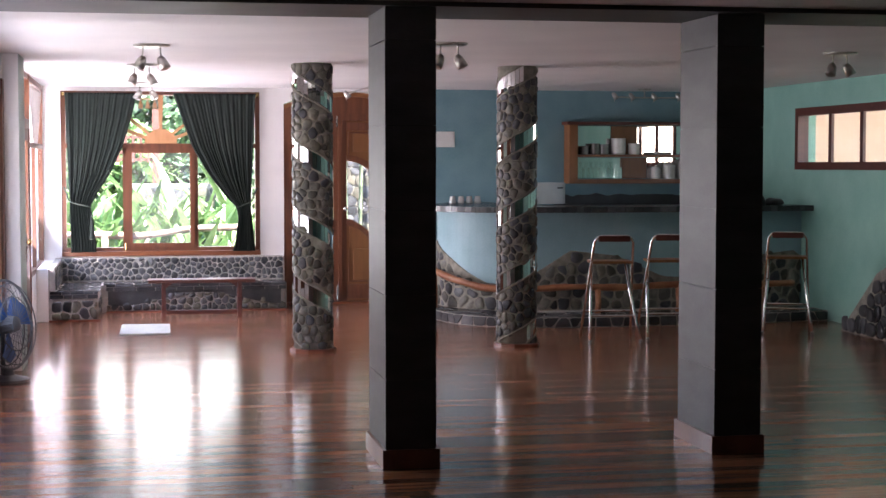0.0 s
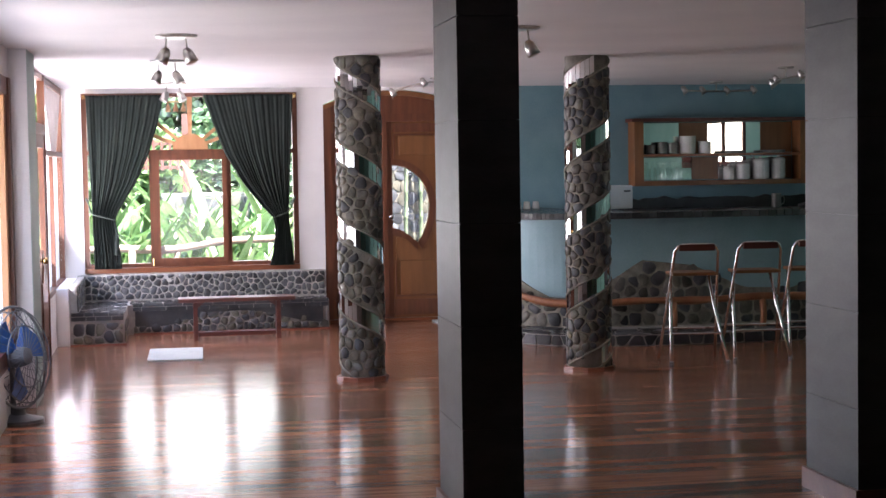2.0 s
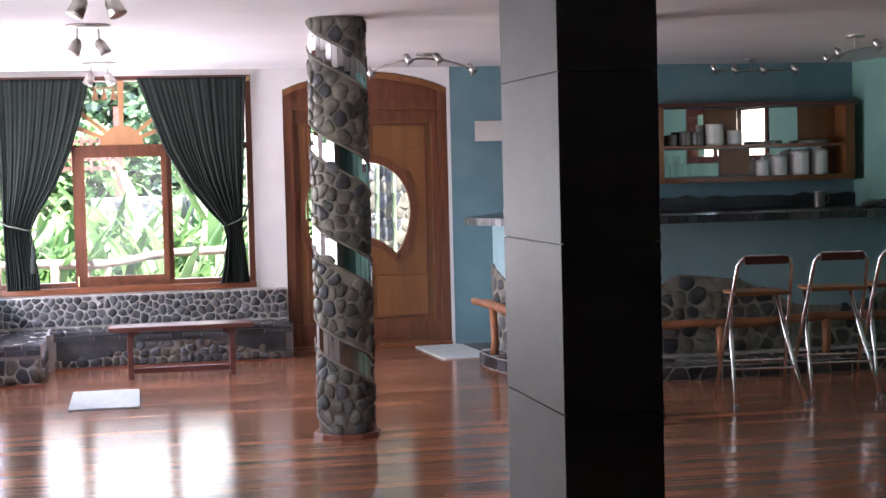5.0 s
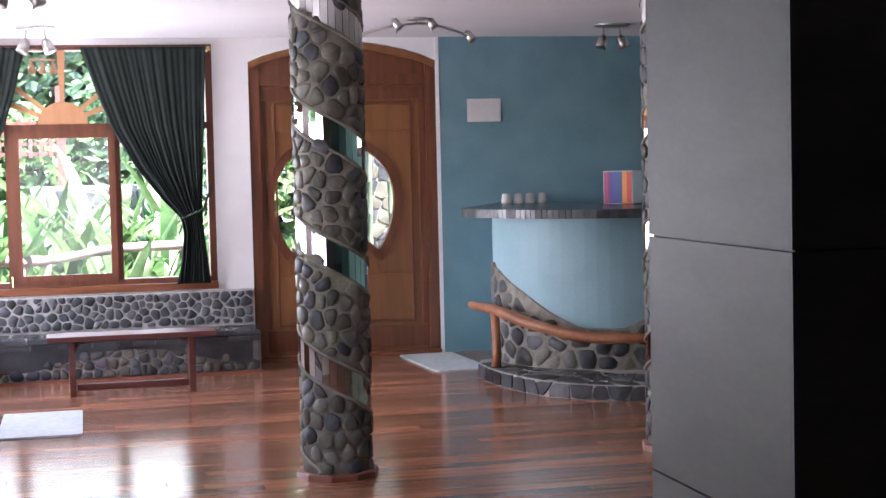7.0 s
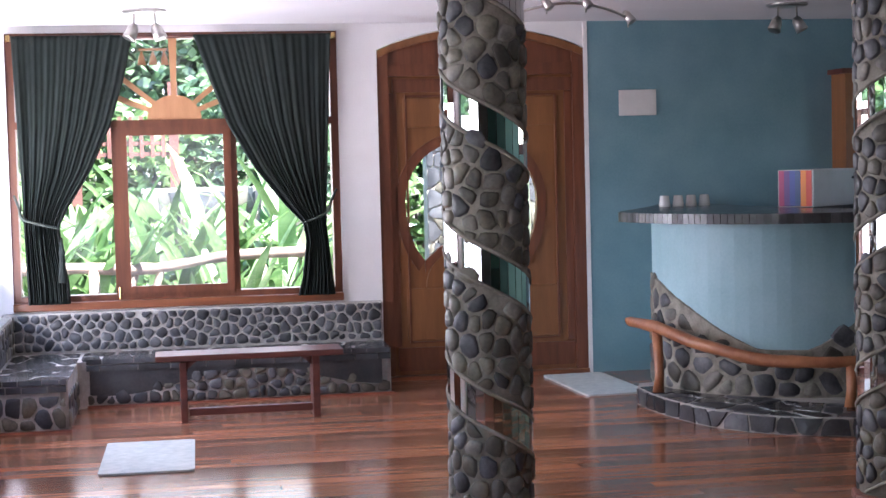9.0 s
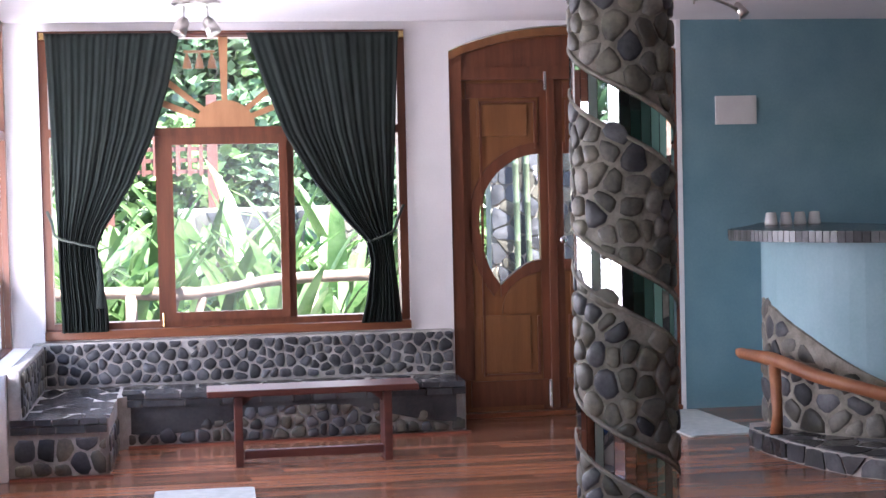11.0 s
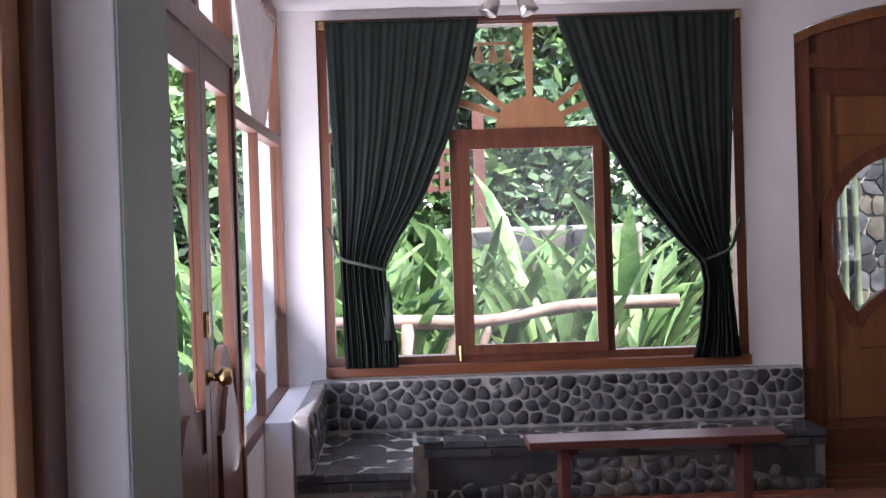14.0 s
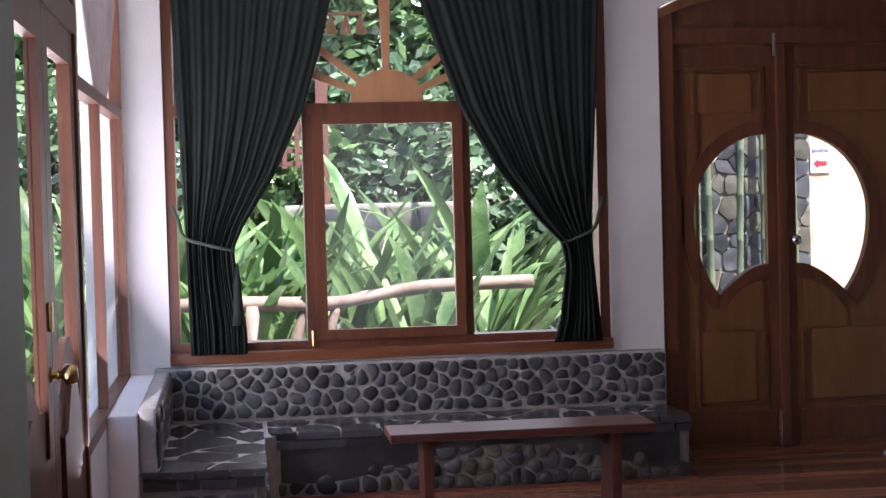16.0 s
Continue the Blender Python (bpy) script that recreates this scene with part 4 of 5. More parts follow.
for i, c in enumerate(((0.28, 0.006, 0.09), (0.07, 0.015, 0.16), (0.02, 0.04, 0.24), (0.012, 0.05, 0.17), (0.6, 0.18, 0.006), (0.5, 0.035, 0.006))):
    part("stripe", boxes((-0.003, 0.0, 0.118 - (i + 1) * 0.039, 0.118 - i * 0.039, 0.004, 0.226)), plain("stripe_colour", c), carton, "coloured stripe")
part("printed_bar", boxes((0.46, 0.56, -0.128, -0.125, 0.165, 0.182)), BLACK, carton, "dark printed bar")

# wall shelf with mirrors
sh = thing("wall_shelf", "wooden wall shelf backed with mirrors behind the bar", "shelf")
SX0, SX1, SZ0, SZ1, SD = 5.72, 7.66, 1.37, 2.05, -0.24
part("frame", boxes((SX0, SX0 + 0.1, SD, -0.002, SZ0, SZ1), (SX1 - 0.09, SX1, SD, -0.002, SZ0, SZ1), (SX0 + 0.1, SX1 - 0.09, SD, -0.002, SZ0, SZ0 + 0.05)), PANELWOOD, sh, "orange-brown frame")
part("top_board", boxes((SX0 - 0.03, SX1 + 0.02, SD - 0.02, -0.002, SZ1, SZ1 + 0.035)), DARKRED, sh, "dark top board")
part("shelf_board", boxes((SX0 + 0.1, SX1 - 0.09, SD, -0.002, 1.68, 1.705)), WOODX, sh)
for x0, x1, z0, z1, m in ((5.83, 6.28, 1.71, 2.04, MIRROR), (6.28, 6.6, 1.71, 2.04, PANELWOOD), (6.6, 7.2, 1.71, 2.04, MIRROR), (7.2, 7.56, 1.71, 2.04, PANELWOOD), (5.83, 6.42, 1.43, 1.67, MIRROR), (6.42, 6.72, 1.43, 1.67, PANELWOOD), (6.72, 7.4, 1.43, 1.67, MIRROR), (7.4, 7.56, 1.43, 1.67, PANELWOOD)):
    part("back_panel", boxes((x0 + 0.003, x1 - 0.003, -0.02, -0.008, z0, z1)), m, sh, "mirror panel" if m is MIRROR else "wooden panel")


def pot(name, x, z, r, h, m, label, cat, shape=0):
    ob = thing(name, label, cat, "vessels on the wall shelf", (x, -0.13, z))
    prof = [(r * 0.85, 0), (r, h * 0.1), (r, h * 0.92), (r * 1.05, h)] if shape == 0 else [(r, 0), (r, h * 0.55), (r * 0.45, h * 0.75), (r * 0.45, h), (r * 0.5, h)]
    part("body", lathe(bmesh.new(), prof, 18), m, ob, smooth=False)
    if shape == 0 and name == "pot":
        part("lid", lathe(bmesh.new(), [(r * 1.06, h + 0.001), (r * 0.8, h + 0.02), (0.015, h + 0.03), (0.015, h + 0.045)], 18), m, ob, "domed lid")
    return ob


for x, r, h in ((5.93, 0.05, 0.1), (6.06, 0.055, 0.13), (6.17, 0.06, 0.12)):
    pot("bowl", x, 1.706, r, h, DARKPOT, "grey cooking bowl on the upper board", "bowl")
pot("jar", 6.34, 1.706, 0.085, 0.19, CERAMIC, "tall white ceramic jar", "jar")
pot("jar", 6.53, 1.706, 0.07, 0.13, CERAMIC, "short white ceramic jar", "jar")
for x in (5.95, 6.07, 6.2, 6.31):
    pot("bottle", x, 1.421, 0.045, 0.2, GLASS, "clear glass bottle on the lower board", "bottle", 1)
for x, r, h in ((6.8, 0.06, 0.12), (6.96, 0.075, 0.16), (7.16, 0.09, 0.2), (7.36, 0.075, 0.21)):
    pot("pot", x, 1.421, r, h, CERAMIC, "white enamel pot with a lid", "pot")
for x in (6.85, 7.3):
    pot("dish", x, 1.706, 0.13, 0.03, DARKPOT, "flat dark serving dish", "dish")
for i, (x, h) in enumerate(((6.9, 0.06), (7.06, 0.09), (7.25, 0.11), (7.45, 0.08))):
    rk = thing("rock", "dark rounded rock on the counter by the wall", "rock", "rocks on the bar", (x, -2.1, TOP - 0.002))
    bm = bmesh.new()
    bmesh.ops.create_icosphere(bm, subdivisions=3, radius=1)
    for v in bm.verts:
        k = 1 + 0.22 * noise.noise(v.co * 1.6 + Vector((i * 3, 0, 0)))
        v.co = Vector((v.co.x * 0.11 * k, v.co.y * 0.09 * k, max(0.0, (v.co.z + 0.6) * h * 0.62 * k)))
    part("body", bm, BLACK, rk, smooth=True)
can = thing("mug", "steel mug standing on the back counter", "mug", at=(7.25, -0.35, 1.12))
part("body", lathe(bmesh.new(), [(0.05, 0), (0.052, 0.02), (0.05, 0.14), (0.055, 0.15)], 18), NICKEL, can, smooth=True)
part("handle", tube(bmesh.new(), bend([(0.05, 0, 0.12), (0.085, 0, 0.11), (0.085, 0, 0.05), (0.05, 0, 0.03)]), 0.006, 6), NICKEL, can)
bc = thing("back_counter", "dark stone back counter with an uneven edge under the shelf", "counter")
part("worktop", boxes((4.9, EX - 0.004, -0.6, -0.003, 1.06, 1.12), bevel=0.01), BLACK, bc)
part("cabinet", boxes((4.95, EX - 0.004, -0.55, -0.003, 0.0, 1.06)), BLACK, bc, "dark cabinet under the worktop")
bm = bmesh.new()
prism(bm, [(5.6, -0.05, 1.12)] + [(5.6 + 2.15 * k / 30, -0.05, 1.24 + 0.045 * noise.noise(Vector((k * 0.5, 0, 0)))) for k in range(31)] + [(7.75, -0.05, 1.12)], (0, 0.045, 0))
part("splashback", bm, BLACK, bc, "wavy dark stone splashback")


# ---- bar stools ----
def bar_stool():
    st = thing("bar_stool", "folding chrome bar stool with wooden seat and back rail", "bar stool", "stools at the bar")
    w = 0.165
    for s in (-1, 1):
        part("back_leg", tube(bmesh.new(), [(s * (w + 0.055), 0.24, 0.0), (s * (w + 0.02), 0.03, 0.5), (s * w, -0.12, 0.84), (s * (w - 0.02), -0.135, 0.875), (s * (w - 0.05), -0.14, 0.89)], 0.012, 8), CHROME, st, smooth=True)
        part("front_leg", tube(bmesh.new(), [(s * (w + 0.05), -0.22, 0.0), (s * (w + 0.005), 0.02, 0.4), (s * (w - 0.02), 0.13, 0.655)], 0.014, 8), CHROME, st, smooth=True)
        part("foot_cap", lathe(bmesh.new(), [(0.016, 0), (0.016, 0.025)], 10, (s * (w + 0.05), -0.22, 0)), FANGREY, st, "grey rubber foot")
    part("top_bar", tube(bmesh.new(), [(-w + 0.05, -0.14, 0.89), (w - 0.05, -0.14, 0.89)], 0.012, 8), CHROME, st, smooth=True)
    part("back_rail", boxes((-w + 0.03, w - 0.03, -0.16, -0.125, 0.845, 0.895), bevel=0.008), DARKRED, st, "dark red wooden back rail")
    part("seat", boxes((-0.175, 0.175, -0.09, 0.18, 0.655, 0.68), bevel=0.008), PANELWOOD, st, "brown wooden seat")
    part("foot_rest", tube(bmesh.new(), [(-w - 0.03, -0.1, 0.22), (w + 0.03, -0.1, 0.22)], 0.008, 8), CHROME, st)
    part("cross_bar", tube(bmesh.new(), [(-w - 0.035, 0.14, 0.24), (w + 0.035, 0.14, 0.24)], 0.008, 8), CHROME, st)
    for piece in st.children:
        piece.data.transform(Matrix.Scale(1.07, 4))
    return st


first = bar_stool()
first.matrix_basis = pose(5.03, -4.17, 0, 0, 0, -6)
for x, y, rz in ((5.6, -4.07, -6), (6.12, -3.97, -8), (6.88, -3.8, -20)):
    copy_thing(first, pose(x, y, 0, 0, 0, rz))

but = thing("stone_wedge", "sloping wedge of dark stones against the green wall", "stone wedge")
bm = bmesh.new()
prism(bm, [(EX - 0.3, -3.75, 0), (EX - 0.3, -4.9, 0), (EX - 0.3, -4.9, 0.75), (EX - 0.3, -4.5, 0.6)], (0.297, 0, 0))
part("core", bm, DARKMORTAR, but)
stonework(but, 1.1, 0.7, 0.14, lambda u, v, h: Vector((EX - 0.3 - h, -4.88 + u, v)), 51, [STONE, FLAG], 0.004, 0.02, True, lambda u, v: v < 0.66 - 0.55 * u)

# ---- ceiling lights ----
def spot_head(bm, at, aim, r=0.04, ln=0.1):
    m = look(at, (at[0] + aim[0], at[1] + aim[1], at[2] + aim[2]))
    lathe(bm, [(r * 0.45, ln * 0.45), (r * 0.8, ln * 0.2), (r, -ln * 0.5), (r * 0.9, -ln * 0.52)], 14, m=m)


def twin_spot(x, y, turn):
    sp = thing("ceiling_spotlight", "nickel ceiling plate with two tilted spot heads", "spotlight", "twin spotlights", (x, y, H))
    sp.rotation_euler.z = radians(turn)
    part("ceiling_plate", lathe(bmesh.new(), [(0.13, 0.0), (0.13, -0.012), (0.11, -0.02)], 24), NICKEL, sp, smooth=False)
    for s in (-1, 1):
        part("stem", tube(bmesh.new(), [(s * 0.06, 0, -0.015), (s * 0.065, 0, -0.085)], 0.006, 6), NICKEL, sp)
        bm = bmesh.new()
        spot_head(bm, (s * 0.075, 0, -0.125), (s * 0.45, -0.25, -1), 0.042, 0.1)
        part("spot_head", bm, NICKEL, sp, "bell-shaped metal spot head", True)


for x, y, turn in ((0.93, -6.45, 0), (0.87, -4.15, 10), (0.92, -1.0, 0), (2.98, -7.0, 0), (6.1, -6.6, 10), (4.95, -1.1, 0), (4.6, -10.6, 30)):
    twin_spot(x, y, turn)


def bow_track(points, label, dip=0.0):
    tr = thing("track_light", label, "track light", "bowed track lights", (0, 0, H))
    line = bend([(x, y, -0.1) for x, y in points], 8)
    for k, q in enumerate(line):
        q.z += 0.06 * (dip > 0) - dip * (2 * k / (len(line) - 1) - 1) ** 2
    part("track", tube(bmesh.new(), line, 0.009, 6), NICKEL, tr, smooth=True)
    mid = line[len(line) // 2]
    part("ceiling_plate", lathe(bmesh.new(), [(0.07, 0), (0.07, -0.014), (0.05, -0.02)], 20, (mid.x, mid.y, 0)), NICKEL, tr)
    part("stem", tube(bmesh.new(), [(mid.x, mid.y, -0.01), (mid.x, mid.y, mid.z)], 0.007, 6), NICKEL, tr)
    for f in (0.03, 0.36, 0.64, 0.97):
        q = line[int(f * (len(line) - 1))]
        bm = bmesh.new()
        tube(bm, [q, q - Vector((0, 0, 0.05))], 0.005, 6)
        spot_head(bm, (q.x, q.y, q.z + 0.015), (0.4, -0.35, -0.7), 0.03, 0.085)
        part("spot_head", bm, NICKEL, tr, "small tilted spot head", True)


bow_track([(2.97, -1.5), (3.25, -1.62), (3.52, -1.62), (3.8, -1.5)], "bowed nickel track light with four spots near the door", 0.1)
bow_track([(6.6, -1.9), (6.3, -3.0), (6.45, -4.2)], "bowed nickel track light with spots by the hatch")
bow_track([(6.1, -0.75), (6.5, -0.6), (6.9, -0.7)], "small track light with four spots over the bar")

note = thing("wall_switch_panel", "plain pale grey cover panel on the blue wall", "panel", at=(4.28, -0.002, 1.88))
part("cover", boxes((-0.135, 0.135, -0.012, 0, -0.09, 0.09), bevel=0.003), BOXWHITE, note)
part("inset", boxes((-0.115, 0.115, -0.016, -0.0125, -0.07, 0.07)), BOXWHITE, note)

# ---- floor fan ----
fan = thing("floor_fan", "round blue and grey electric fan standing on the floor", "fan", at=(-0.13, -5.95, 0))
fan.rotation_euler.z = radians(62)
part("base", lathe(bmesh.new(), [(0.16, 0), (0.16, 0.02), (0.05, 0.05), (0.03, 0.1)], 20), FANGREY, fan)
part("pole", tube(bmesh.new(), [(0, 0.04, 0.05), (0, 0.04, 0.36)], 0.018), FANGREY, fan)
fm = pose(0, 0, 0.42, 82, 0, 0)
bm = bmesh.new()
for r, z in ((0.33, 0.0), (0.3, 0.05), (0.3, -0.05), (0.2, 0.07)):
    tube(bm, [fm @ Vector((r * math.cos(a * math.pi / 18), r * math.sin(a * math.pi / 18), z)) for a in range(37)], 0.005 if r < 0.33 else 0.01, 5)
part("cage_ring", bm, FANGREY, fan)
for s in (-1, 1):
    for k in range(28):
        a = k * 2 * math.pi / 28
        part("guard_wire", tube(bmesh.new(), [fm @ Vector((0.06 * math.cos(a), 0.06 * math.sin(a), s * 0.075)), fm @ Vector((0.2 * math.cos(a), 0.2 * math.sin(a), s * 0.07)), fm @ Vector((0.33 * math.cos(a), 0.33 * math.sin(a), 0))], 0.002, 4), FANGREY, fan)
for k in range(3):
    bm = bmesh.new()
    prism(bm, [fm @ Vector((r * math.cos(a + k * 2.094), r * math.sin(a + k * 2.094), 0.02 - 0.05 * (a / 0.9))) for r, a in ((0.05, 0.0), (0.27, -0.1), (0.29, 0.4), (0.26, 0.95), (0.05, 0.9))], (0, -0.004, 0))
    part("blade", bm, FANBLUE, fan, "blue plastic blade")
part("hub", lathe(bmesh.new(), [(0.06, -0.07), (0.07, 0.0), (0.055, 0.08), (0.02, 0.09)], 18, m=fm), FANGREY, fan)
part("motor", lathe(bmesh.new(), [(0.08, -0.06), (0.085, -0.08), (0.06, -0.2), (0.03, -0.21)], 18, m=fm), FANBLUE, fan, "blue motor housing")

# ---- outside ----
bm = bmesh.new()
g = 400
prism(bm, [(-g, -g, -0.3), (g, -g, -0.3), (g, g, -0.3), (-g, g, -0.3)], (0, 0, 0.1))
setting("ground", bm, SOIL, "dark garden soil round the house", "ground")
setting("pavement", boxes((WX - 2.6, W2 - 0.001, -14, 2.6, -0.19, -0.05), (W2, EX + 2, 0.23, 2.3, -0.19, -0.05)), TERRACE, "pale terrace paving outside the windows", "pavement")
setting("yard_wall_2", boxes((4.251, 6.9, 2.75, 2.95, -0.19, 2.9)), PEACH, "peach plastered wall behind the arched door", "wall")
sw = tagged(part("garden_wall", boxes((3.22, 4.25, 2.75, 2.95, -0.19, 2.9)), DARKMORTAR), "rough garden wall of grey stones", "wall", kind="structure")
stonework(sw, 1.03, 2.4, 0.13, lambda u, v, h: Vector((3.22 + u, 2.75 - h, 0.1 + v)), 41, [STONE, STONE, STONEB], 0.006, 0.02, False)
for i, x in enumerate((3.36, 3.5, 3.68, 3.85, 4.05)):
    bb = thing("bamboo", "green bamboo cane before the garden wall", "bamboo", "bamboo canes", (x, 2.5 + 0.1 * (i % 2), -0.2))
    bm = bmesh.new()
    pts, rs = [], []
    for k in range(11):
        for dz, rr in ((0.0, 0.024), (0.01, 0.028), (0.02, 0.024)):
            pts.append((0.02 * math.sin(i * 2 + k * 0.4), 0, k * 0.3 + dz))
            rs.append(rr)
    tube(bm, pts, rs, 8)
    part("cane", bm, BAMBOO, bb, smooth=True)
sign = thing("exit_sign", "small white exit sign with a red arrow on the peach wall", "sign", at=(4.325, 2.745, 1.54))
part("board", boxes((-0.07, 0.07, -0.006, 0.0, -0.095, 0.095)), BOXWHITE, sign)
cu = bpy.data.curves.new("SALIDA", "FONT")
cu.body, cu.size, cu.align_x, cu.extrude = "SALIDA", 0.036, "CENTER", 0.001
tx = new("lettering", cu)
tx.data.materials.append(PRINT_BLUE)
tx.parent, tx.matrix_basis = sign, pose(0, -0.008, 0.045, 90, 0, 0)
bm = bmesh.new()
prism(bm, [(-0.05, -0.007, -0.03), (-0.015, -0.007, 0.004), (-0.015, -0.007, -0.015), (0.045, -0.007, -0.015), (0.045, -0.007, -0.045), (-0.015, -0.007, -0.045), (-0.015, -0.007, -0.064)], (0, -0.002, 0))
part("arrow", bm, RED, sign, "red arrow pointing to the side")

frail = thing("garden_rail", "rough log railing along the terrace edge", "railing")
for line in (bend([(-0.6, 2.2, 0.70), (0.3, 2.22, 0.72), (0.9, 2.2, 0.70), (1.5, 2.25, 0.78), (2.2, 2.2, 0.80)], 5), bend([(-2.2, -6.0, 0.72), (-2.2, -4, 0.7), (-2.2, -2, 0.74), (-2.2, 0, 0.7), (-2.2, 1.6, 0.72)], 5)):
    part("top_log", tube(bmesh.new(), line, [0.045 + 0.01 * noise.noise(q * 2) for q in line], 8, 0.2), GREYLOG, frail, "knotty top log", True)
for x, y in ((0.42, 2.2), (1.75, 2.22), (-2.2, -4.5), (-2.2, -2.8), (-2.2, -1.0), (-2.2, 0.6)):
    part("post", tube(bmesh.new(), [(x, y, -0.15), (x, y, 0.7)], 0.045, 8, 0.2), GREYLOG, frail, smooth=True)
for x in (0.55, 0.75):
    part("brace", tube(bmesh.new(), bend([(x, 2.2, -0.1), (x + 0.08, 2.2, 0.3), (x + 0.2, 2.2, 0.68)]), 0.035, 7, 0.3), GREYLOG, frail, smooth=True)

low = tagged(part("garden_wall", boxes((0.75, 2.5, 5.75, 5.95, -0.2, 1.3), bevel=0.02), DARKMORTAR), "low grey stone wall behind the garden plants", "wall", kind="structure")
stonework(low, 1.72, 1.42, 0.2, lambda u, v, h: Vector((0.76 + u, 5.75 - h, -0.15 + v)), 43, [STONE, STONEC, STONEB], 0.008, 0.02, False)
lat = thing("lattice_screen", "brown wooden lattice screen beyond the plants", "screen")
for k in range(8):
    part("slat", boxes((0.2 + k * 0.11, 0.24 + k * 0.11, 6.0, 6.02, 1.62, 2.05)), LATTICE, lat)
for k in range(4):
    part("cross_slat", boxes((0.15, 1.06, 6.021, 6.04, 1.64 + k * 0.11, 1.68 + k * 0.11)), LATTICE, lat)
for x in (0.1, 1.1):
    part("post", boxes((x - 0.05, x + 0.05, 5.97, 6.07, -0.2, 2.4)), LATTICE, lat)


def strap_plant(x, y, n, size, seed, z=-0.2, m=None):
    """A clump of long arching strap leaves, folded along the midrib."""
    r = random.Random(seed)
    pl = thing("strap_leaf_plant", "lush clump of long bright green strap leaves", "plant", "garden plants", (x, y, z))
    bm = bmesh.new()
    for k in range(n):
        a, ln, w = r.uniform(0, 6.283), size * r.uniform(0.6, 1.15), r.uniform(0.036, 0.068) * size / 1.2
        lean, droop = r.uniform(0.15, 0.8), r.uniform(0.3, 1.6)
        d, sd = Vector((math.cos(a), math.sin(a), 0)), Vector((-math.sin(a), math.cos(a), 0))
        p = Vector((r.uniform(-0.1, 0.1), r.uniform(-0.1, 0.1), 0))
        tilt = lean
        prev = None
        for i in range(9):
            f = i / 8
            wide = w * (math.sin(math.pi * min(1, f * 0.93 + 0.08)) ** 0.7 + 0.03)
            up = Vector((0, 0, 1)) * math.sin(tilt) - d * math.cos(tilt)
            row = [bm.verts.new(p + sd * wide + up * wide * 0.35), bm.verts.new(p), bm.verts.new(p - sd * wide + up * wide * 0.35)]
            if prev:
                for j in (0, 1):
                    bm.faces.new((prev[j], prev[j + 1], row[j + 1], row[j]))
            prev = row
            p = p + (d * math.sin(tilt) + Vector((0, 0, math.cos(tilt)))) * ln / 8
            tilt += droop * 0.25 * f
    part("leaves", bm, m or LEAF, pl, smooth=True)
    return pl


def bush(x, y, z, rx, ry, rz, n, leaf, seed, name="shrub", label="dense shrub of small dark leaves"):
    r = random.Random(seed)
    pl = thing(name, label, "shrub", "garden shrubs", (x, y, -0.2))
    bm = bmesh.new()
    tube(bm, [(0, 0, 0), (0.05, 0.02, z * 0.5), (0, 0, z)], [0.05, 0.035, 0.015], 6, 0.3)
    for k in range(5):
        a = k * 1.3
        tube(bm, [(0, 0, z * 0.4), (math.cos(a) * rx * 0.4, math.sin(a) * ry * 0.4, z * 0.9), (math.cos(a) * rx * 0.8, math.sin(a) * ry * 0.8, z + rz * 0.3)], [0.03, 0.018, 0.006], 5)
    part("stems", bm, BARK, pl)
    verts, faces = [], []
    for k in range(n):
        u = Vector((r.gauss(0, 1), r.gauss(0, 1), r.gauss(0, 1))).normalized() * r.uniform(0.45, 1.0)
        k2 = 1 + 0.35 * noise.noise(u * 2.2 + Vector((seed, 0, 0)))
        c = Vector((u.x * rx * k2, u.y * ry * k2, z + u.z * rz * k2 + 0.2))
        d = Vector((r.uniform(-1, 1), r.uniform(-1, 1), r.uniform(-0.6, 0.8))).normalized()
        s = d.orthogonal().normalized()
        s = (s + d.cross(s) * r.uniform(-1, 1)).normalized()
        ln, w = leaf * r.uniform(0.6, 1.3), leaf * r.uniform(0.16, 0.3)
        b = len(verts)
        verts += [c - d * ln / 2, c + s * w, c + d * ln / 2, c - s * w]
        faces.append((b, b + 1, b + 2, b + 3))
    me = bpy.data.meshes.new("leaves")
    me.from_pydata(verts, [], faces)
    me.materials.append(LEAFDARK if seed % 3 else LEAF)
    ob = new("leaves", me)
    ob.parent = pl
    return pl


rnd = random.Random(77)
k = 0
for y, row, size in ((2.6, 7, 1.25), (3.2, 7, 1.5), (3.9, 7, 1.7), (4.8, 8, 1.9)):
    for i in range(row):
        k += 1
        x = -1.3 + i * 0.55 + rnd.uniform(-0.15, 0.15)
        if x > 2.6 and y < 4.5:
            continue
        strap_plant(x, y + rnd.uniform(-0.15, 0.15), 17, size + rnd.uniform(-0.15, 0.25), 100 + k)
for i in range(9):
    bush(-3.2 + i * 1.0, 6.9 + 0.3 * (i % 2), 0.9 + 0.3 * (i % 3), 0.85, 0.7, 1.1, 1800, 0.2, 50 + i)
    bush(-4.0 + i * 1.2, 8.3 + 0.3 * (i % 2), 2.6 + 0.4 * (i % 2), 1.1, 0.8, 1.3, 2400, 0.24, 70 + i)
    bush(-4.6 + i * 1.4, 9.8, 4.4, 1.3, 0.9, 1.4, 2000, 0.3, 90 + i)
for i in range(13):
    y = -13.0 + i * 1.3
    bush(-4.4 - 0.4 * (i % 2), y, 0.7 + 0.4 * (i % 3), 0.9, 1.0, 1.1, 1800, 0.18, 120 + i)
    bush(-5.6, y + 0.6, 2.4 + 0.4 * (i % 2), 1.0, 1.1, 1.3, 2000, 0.22, 140 + i)
    bush(-7.0, y + 0.3, 4.2, 1.2, 1.2, 1.4, 1500, 0.28, 160 + i)
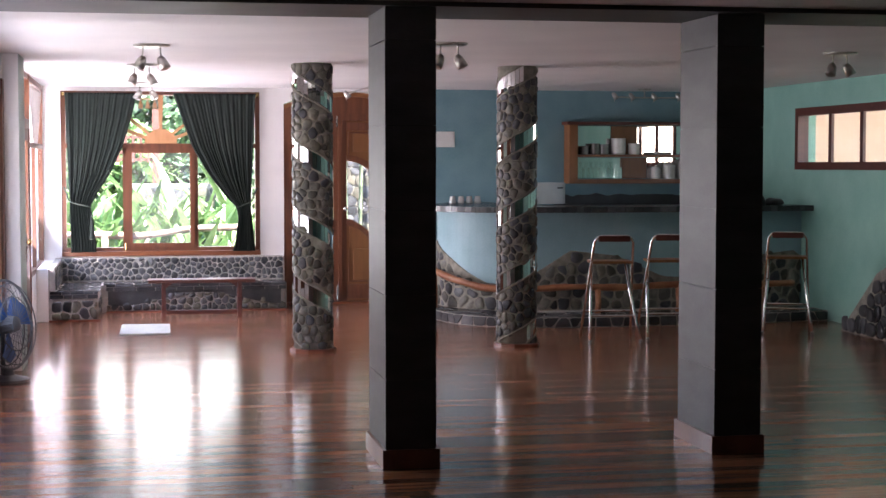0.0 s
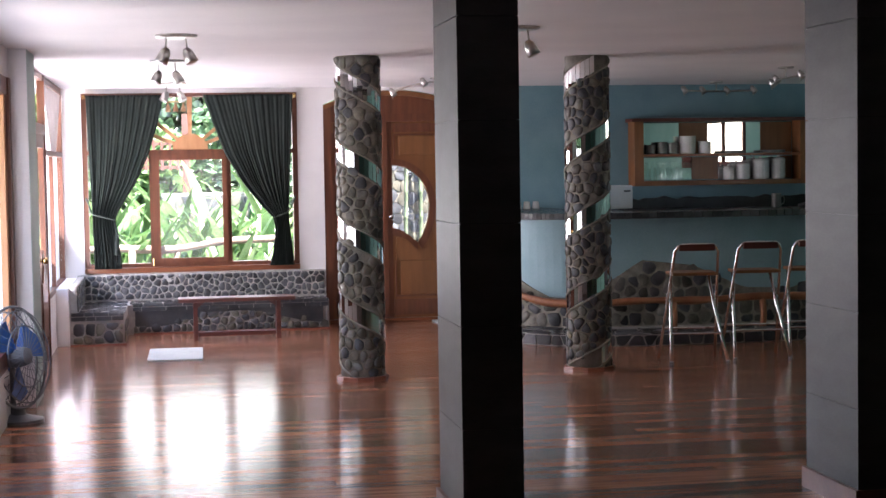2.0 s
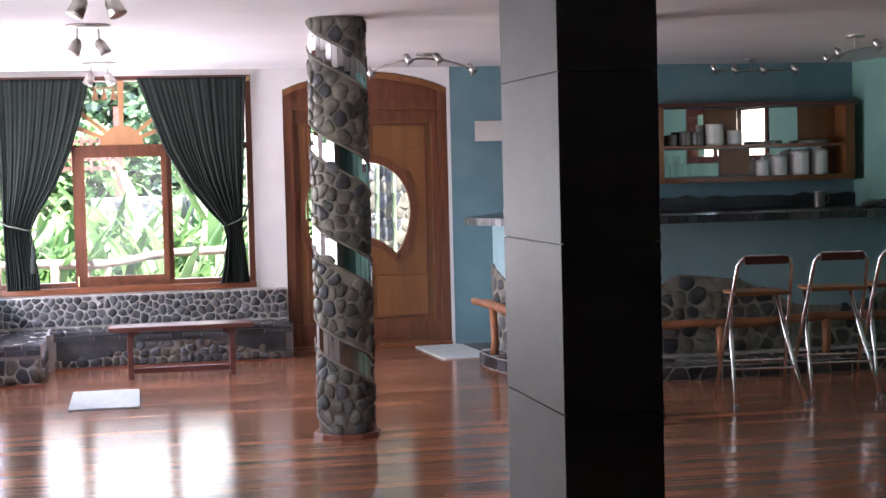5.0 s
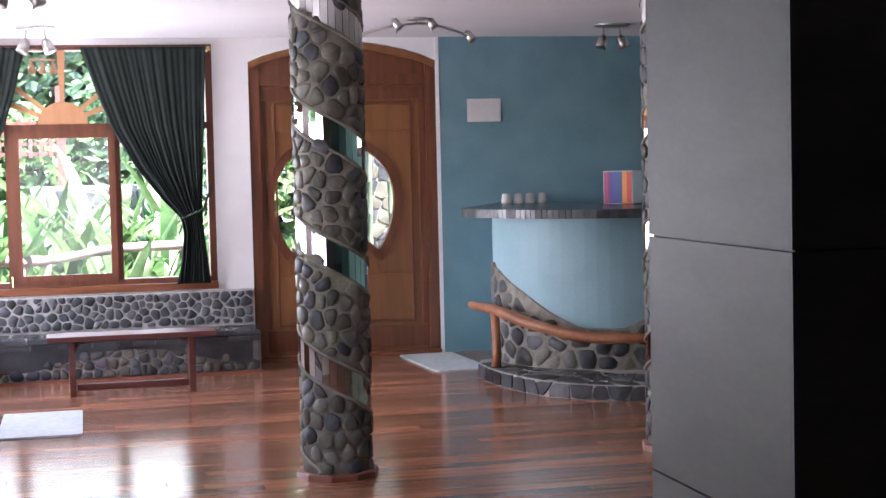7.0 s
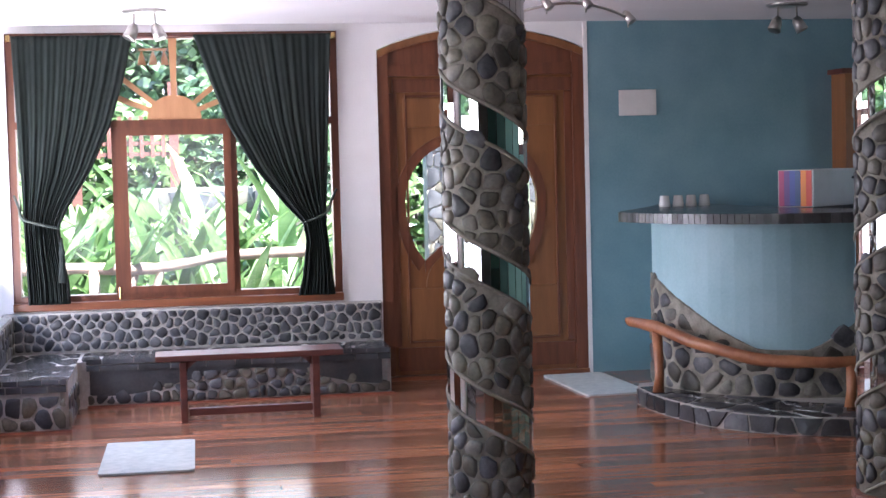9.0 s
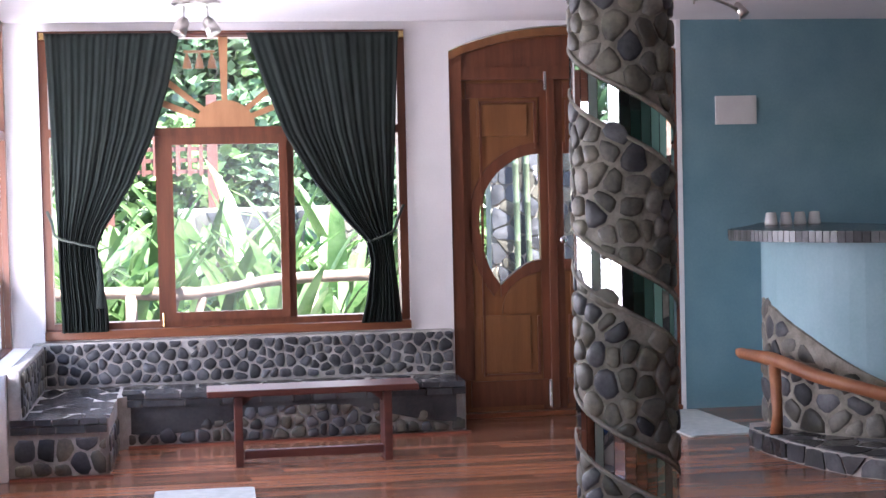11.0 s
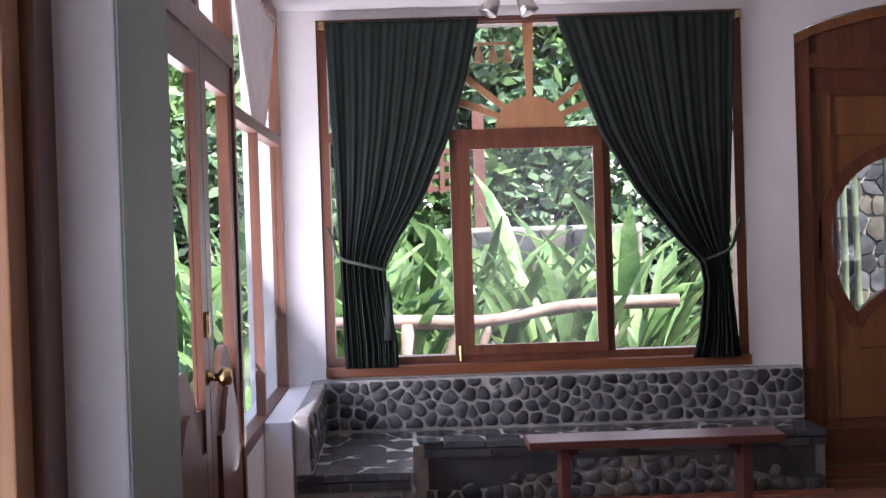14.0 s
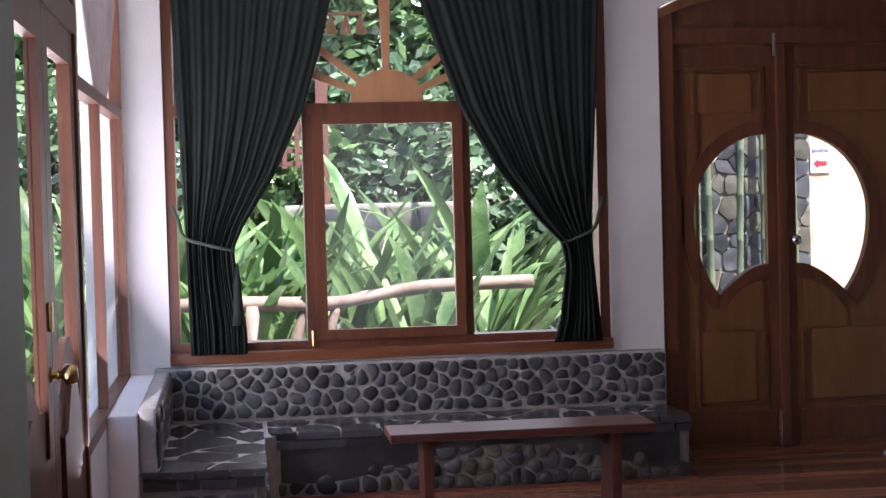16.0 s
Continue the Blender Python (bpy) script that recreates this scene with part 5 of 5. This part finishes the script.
for i in range(10):
    strap_plant(-3.1 + rnd.uniform(-0.2, 0.2), -9.5 + i * 1.2, 22, 0.9 + rnd.uniform(-0.1, 0.25), 300 + i)
chime = thing("wind_chime", "hanging wooden wind chime with little bells under the eave", "wind chime", at=(0.95, 0.8, 2.44))
part("bar", boxes((-0.1, 0.1, -0.03, 0.03, -0.1, -0.085), bevel=0.004), PALE_AND_SUNLIT_WOOD, chime)
part("cord", tube(bmesh.new(), [(0, 0, 0), (0, 0, -0.09)], 0.003, 5), ROPE, chime)
for x in (-0.08, 0.0, 0.08):
    part("bell", lathe(bmesh.new(), [(0.03, -0.2), (0.022, -0.15), (0.01, -0.12), (0.003, -0.085)], 10, (x, 0, 0.0)), PALE_AND_SUNLIT_WOOD, chime, smooth=True)

# ---- floorboards ----
meshes = {}
rnd = random.Random(5)
rows = []
y = -0.0
WID = 0.105
count = 0
far_v, far_f = [], []
r = 0
while y > SY:
    y1, y0 = y, y - WID
    x = WX - rnd.uniform(0, 2.2)
    while x < EX:
        ln = rnd.choice((2.4, 3.0, 3.6))
        a, b = max(x, WX), min(x + ln, EX)
        x += ln
        if b - a < 0.05:
            continue
        if y > -10.4 and count < 300:
            count += 1
            key = round(b - a, 2)
            if key not in meshes:
                meshes[key] = mesh_of("plank", boxes((0.0012, key - 0.0012, 0.001, WID - 0.001, -0.006, 0.0)), PLANK)
            ob = new("plank", meshes[key])
            ob.location = (a, y0, 0)
            ob.rotation_euler = (radians(rnd.uniform(-0.12, 0.12)), 0, 0)
            ob.parent = bpy.data.objects["floor"]
        else:
            q = len(far_v)
            far_v += [(a + 0.001, y0 + 0.001, 0), (b - 0.001, y0 + 0.001, 0), (b - 0.001, y1 - 0.001, 0), (a + 0.001, y1 - 0.001, 0)]
            far_v += [(vx, vy, -0.006) for vx, vy, _ in far_v[q:q + 4]]
            far_f += [(q, q + 1, q + 2, q + 3)] + [(q + i, q + 4 + i, q + 4 + (i + 1) % 4, q + (i + 1) % 4) for i in range(4)]
    y -= WID
me = bpy.data.meshes.new("planks")
me.from_pydata(far_v, [], far_f)
me.materials.append(PLANKFAR)
ob = tagged(new("far_planks", me), kind="stuff")
ob.parent = bpy.data.objects["floor"]
